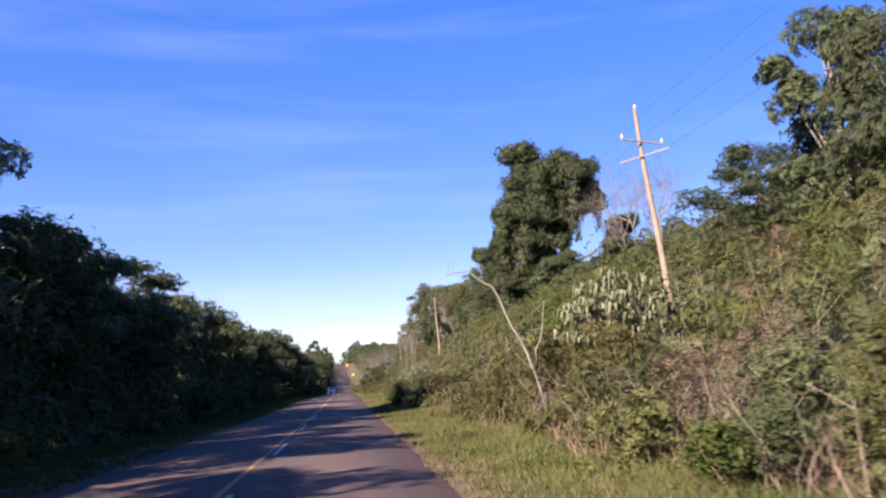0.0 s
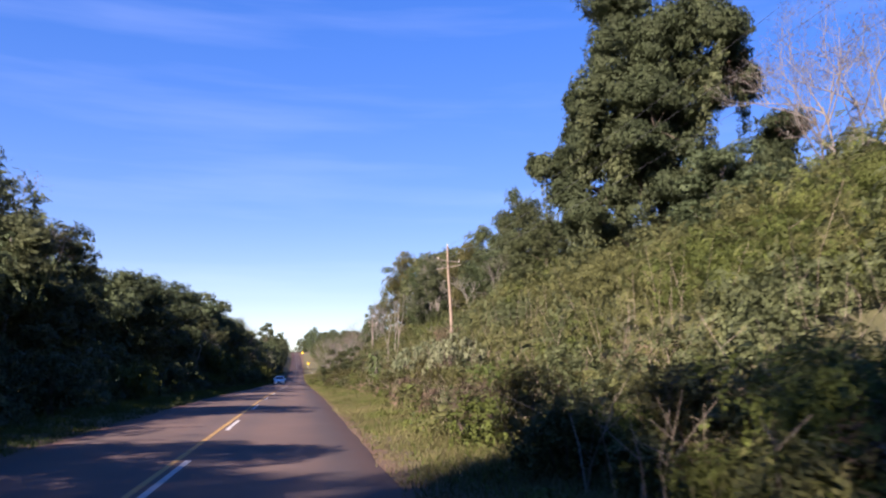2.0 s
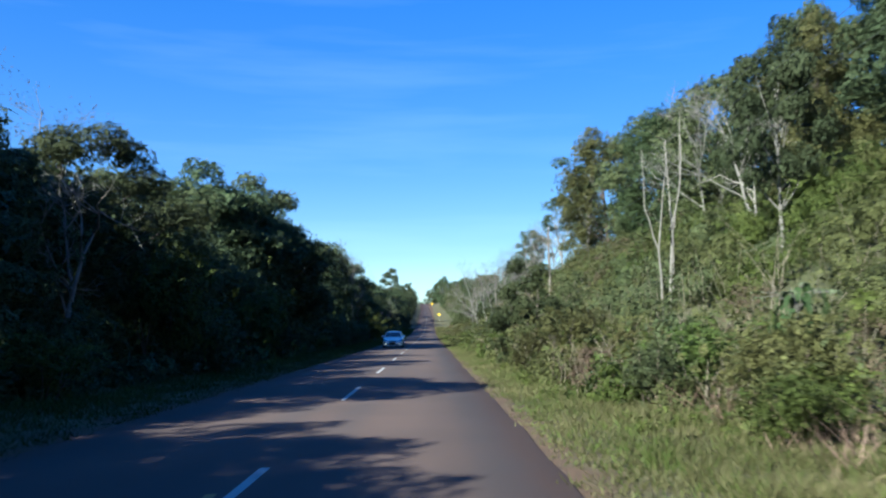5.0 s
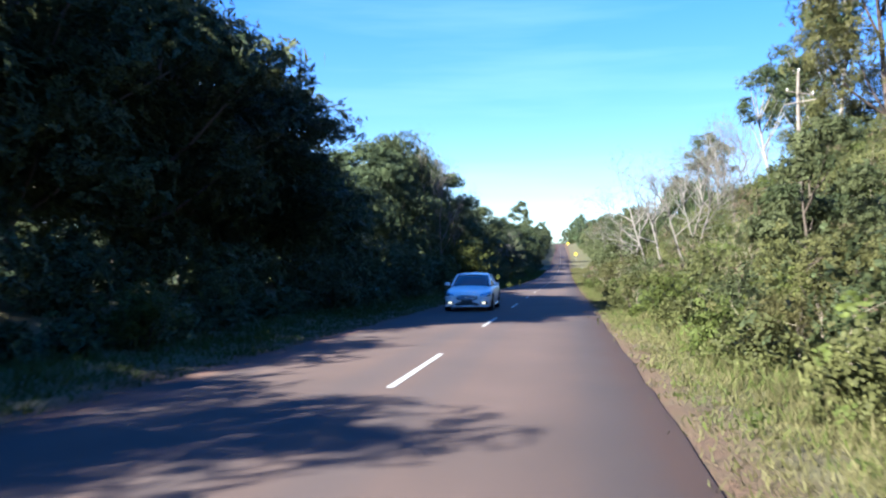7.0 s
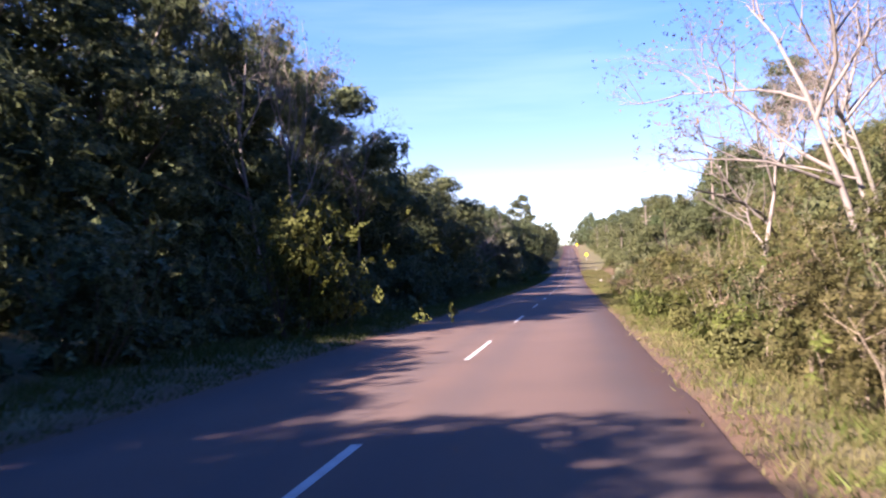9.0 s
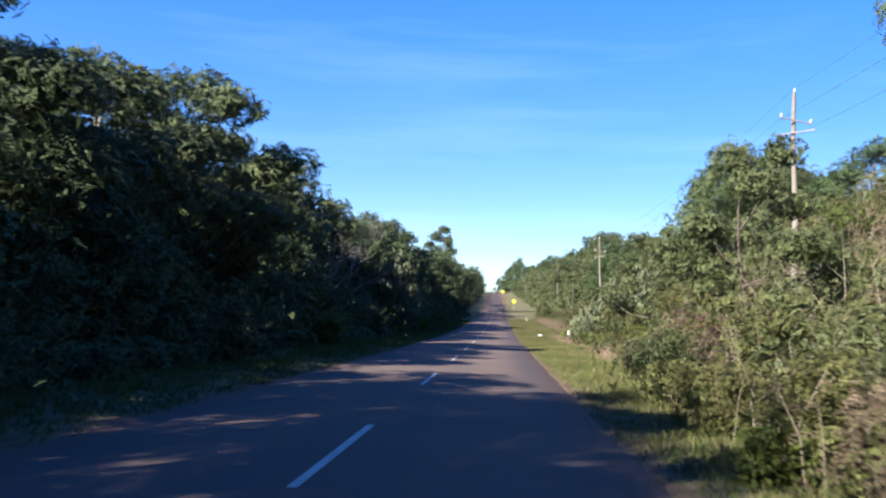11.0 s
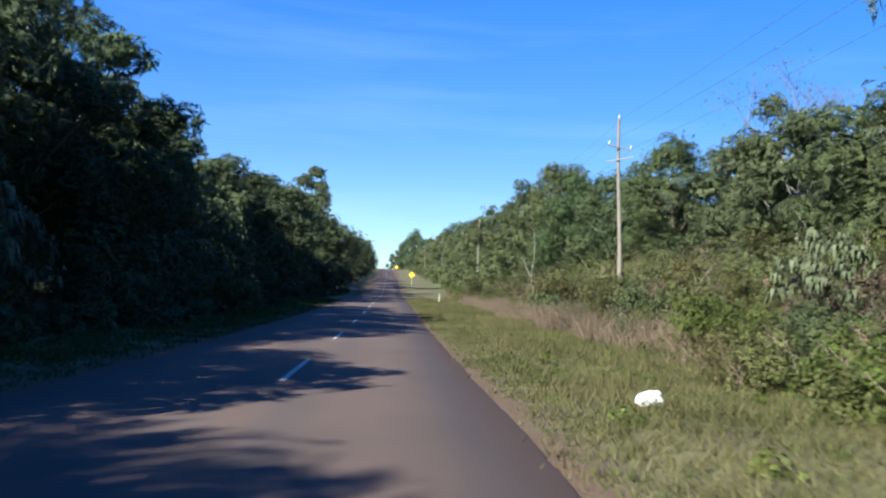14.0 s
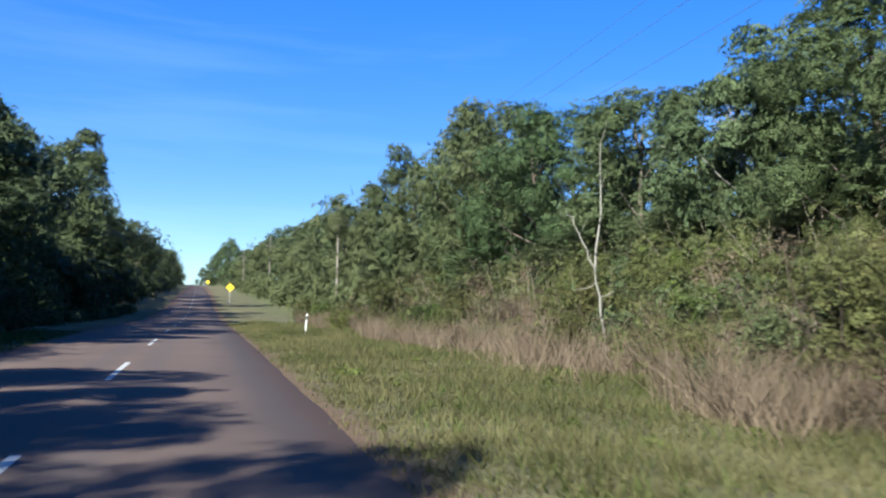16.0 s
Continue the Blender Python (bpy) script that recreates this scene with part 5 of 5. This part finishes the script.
def saloon_car():
    """White four-door saloon that faces -y, its nose at y = 0."""
    root = thing("car", "white four-door saloon with dark windows and lit fog lamps", "car")

    def ring(y, w, z0, zm, zs, zt):
        half = [(w * 0.80, z0), (w * 0.95, z0 + 0.04), (w, zm), (w * 0.985, zs - 0.08), (w * 0.93, zs), (w * 0.80, zt - 0.015), (w * 0.5, zt + 0.02), (0, zt + 0.03)]
        return [(x, y, z) for x, z in half] + [(-x, y, z) for x, z in reversed(half[:-1])]

    stations = [(0.00, 0.62, 0.30, 0.45, 0.58, 0.62), (0.05, 0.74, 0.24, 0.45, 0.64, 0.68), (0.16, 0.84, 0.20, 0.48, 0.69, 0.735), (0.40, 0.90, 0.18, 0.52, 0.74, 0.79),
                (0.80, 0.925, 0.18, 0.55, 0.80, 0.86), (1.25, 0.93, 0.18, 0.56, 0.86, 0.93), (1.60, 0.93, 0.18, 0.56, 0.90, 0.98), (2.60, 0.93, 0.18, 0.57, 0.93, 0.99),
                (3.80, 0.93, 0.18, 0.58, 0.96, 1.02), (4.40, 0.91, 0.22, 0.60, 0.97, 1.06), (4.75, 0.86, 0.26, 0.60, 0.93, 1.03), (4.88, 0.76, 0.34, 0.58, 0.80, 0.90)]
    part("body", loft([ring(*s) for s in stations]).mesh("body"), CAR_PAINT, root, "white painted body")

    def cabin(y, base, top, z0, z1):
        half = [(base, z0), (base * 0.55 + top * 0.45, z0 + (z1 - z0) * 0.55), (top, z1), (top * 0.6, z1 + 0.02), (0, z1 + 0.03)]
        return [(x, y, z) for x, z in half] + [(-x, y, z) for x, z in reversed(half[:-1])]

    glass = [(1.42, 0.76, 0.74, 0.95, 0.975), (1.75, 0.80, 0.69, 0.97, 1.17), (2.15, 0.82, 0.62, 0.98, 1.385), (2.5, 0.83, 0.60, 0.98, 1.425), (3.2, 0.83, 0.59, 0.99, 1.42),
             (3.6, 0.82, 0.60, 1.00, 1.36), (4.05, 0.78, 0.64, 1.02, 1.20), (4.38, 0.72, 0.68, 1.04, 1.07)]
    part("cabin_glass", loft([cabin(*s) for s in glass]).mesh("cabin_glass"), TINTED, root, "dark tinted windows")
    roof = []
    for y, w, z in ((2.12, 0.62, 1.39), (2.5, 0.61, 1.445), (3.2, 0.60, 1.44), (3.58, 0.61, 1.385)):
        half = [(w + 0.02, z - 0.05), (w + 0.012, z - 0.01), (w * 0.6, z + 0.025), (0, z + 0.04)]
        roof.append([(x, y, q) for x, q in half] + [(-x, y, q) for x, q in reversed(half[:-1])])
    part("roof", loft(roof).mesh("roof"), CAR_PAINT, root)
    for s in (-1, 1):
        for pts in ([(0.77 * s, 1.42, 0.96), (0.70 * s, 1.78, 1.19), (0.625 * s, 2.14, 1.395)], [(0.62 * s, 3.56, 1.38), (0.66 * s, 4.05, 1.21), (0.70 * s, 4.4, 1.07)], [(0.84 * s, 2.72, 0.98), (0.74 * s, 2.76, 1.2), (0.61 * s, 2.8, 1.42)]):
            h = Heap()
            h.add(*tube(pts, [0.045, 0.04, 0.04], 6))
            part("pillar", h.mesh("pillar"), CAR_PAINT, root)
        m = part("mirror", box_mesh("mirror", (0.20, 0.12, 0.13), 0.03), CAR_PAINT, root)
        m.matrix_basis = pose(0.98 * s, 1.72, 1.03)
        # headlamp wraps round the corner of the nose
        lamp = [[(s * x, y, z) for x, y, z in row] for row in
                (((0.50, 0.035, 0.60), (0.50, 0.055, 0.645), (0.50, 0.09, 0.675)), ((0.68, 0.07, 0.585), (0.68, 0.09, 0.66), (0.68, 0.15, 0.72)),
                 ((0.82, 0.16, 0.60), (0.815, 0.19, 0.69), (0.80, 0.28, 0.755)), ((0.90, 0.34, 0.66), (0.885, 0.40, 0.73), (0.865, 0.50, 0.785)))]
        lamp = [[(x * 1.015, y - 0.03, z + 0.012) for x, y, z in row] for row in lamp]
        part("headlight", loft(lamp, False).mesh("headlight"), LENS, root, "clear headlight")
        for x, y, z in ((0.66, 0.055, 0.635), (0.78, 0.13, 0.665)):
            e = Heap()
            e.add(BALL * 0.042 + np.array([s * x, y, z]), tris=BALL_FACES)
            part("headlight_bowl", e.mesh("headlight_bowl"), CHROME, root, "round chrome headlight bowl")
        f = part("fog_lamp", box_mesh("fog_lamp", (0.15, 0.05, 0.06), 0.02), GLOW, root, "lit yellowish fog lamp")
        f.matrix_basis = pose(0.64 * s, 0.03, 0.36, 0, 0, 18 * s)
        v = part("fog_surround", box_mesh("fog_surround", (0.30, 0.04, 0.12), 0.02), BLACK_TRIM, root)
        v.matrix_basis = pose(0.64 * s, 0.05, 0.36, 0, 0, 18 * s)
        for y in (0.95, 3.80):
            wheel = part("wheel", box_mesh("hub", (0.08, 0.12, 0.12), 0.02), ALLOY, root)
            wheel.matrix_basis = pose(0.84 * s, y, 0.33)
            h = Heap()
            a = np.linspace(0, 2 * np.pi, 29)
            rings = []
            for t in a:
                prof = [(-0.11, 0.22), (-0.11, 0.30), (-0.08, 0.33), (0.08, 0.33), (0.11, 0.30), (0.11, 0.22), (-0.11, 0.22)]
                rings.append([(x, r * math.cos(t), r * math.sin(t)) for x, r in prof])
            part("tyre", loft(rings, False).mesh("tyre"), RUBBER, wheel)
            h = Heap()
            for k in range(10):
                t = k * math.pi / 5
                h.add(*tube([(0.06 * s, 0.03 * math.cos(t), 0.03 * math.sin(t)), (0.09 * s, 0.23 * math.cos(t), 0.23 * math.sin(t))], [0.028, 0.022], 5))
            part("rim", h.mesh("rim"), ALLOY, wheel)
            arch = Heap()
            tt = np.linspace(-0.15, math.pi + 0.15, 15)
            arch.add(*tube([(0.90 * s, y + 0.37 * math.cos(t), 0.33 + 0.37 * math.sin(t)) for t in tt], [0.045] * 15, 6))
            part("wheel_arch", arch.mesh("wheel_arch"), BLACK_TRIM, root)
        h = Heap()
        h.add(*tube([(0.935 * s, 1.35, 0.25), (0.94 * s, 3.4, 0.25)], [0.03, 0.03], 6))
        part("sill", h.mesh("sill"), CAR_PAINT, root)
        for y in (2.35, 3.35):
            d = part("door_handle", box_mesh("door_handle", (0.03, 0.2, 0.03), 0.01), CHROME, root)
            d.matrix_basis = pose(0.925 * s, y, 0.84)
    g = part("grille", loft([[(x, 0.0 + 0.10 * abs(x) ** 2 - 0.018, z) for x, z in row] for row in
                             ([(-0.46, 0.60), (0, 0.655), (0.46, 0.60)], [(-0.44, 0.52), (0, 0.55), (0.44, 0.52)], [(-0.30, 0.455), (0, 0.45), (0.30, 0.455)])], False).mesh("grille"), BLACK_TRIM, root)
    for k in range(4):
        z, w = 0.475 + 0.04 * k, 0.30 + 0.04 * k
        h = Heap()
        h.add(*tube([(x, 0.10 * x * x - 0.03, z + 0.05 * (1 - (x / w) ** 2) * k / 3) for x in np.linspace(-w, w, 9)], [0.009] * 9, 5))
        part("slat", h.mesh("slat"), CHROME, g)
    badge = part("badge", box_mesh("badge", (0.15, 0.02, 0.06), 0.009), CHROME, g)
    badge.matrix_basis = pose(0, -0.04, 0.56)
    n = part("plate", box_mesh("plate", (0.42, 0.02, 0.13), 0.006), POST_BLACK, root, "dark number plate")
    n.matrix_basis = pose(0, -0.02, 0.40)
    low = part("air_intake", box_mesh("air_intake", (0.86, 0.05, 0.09), 0.02), BLACK_TRIM, root)
    low.matrix_basis = pose(0, 0.012, 0.295)
    bump = Heap()
    bump.add(*tube([(x, 0.02 + 0.16 * x * x, 0.235) for x in np.linspace(-0.84, 0.84, 13)], [0.04] * 13, 6))
    part("bumper_lip", bump.mesh("bumper_lip"), CAR_PAINT, root)
    return root


car = saloon_car()
car.matrix_basis = pose(-1.5, 190.0, road_z(192.4) - 0.018 + 0.0, 0, 0, 0)
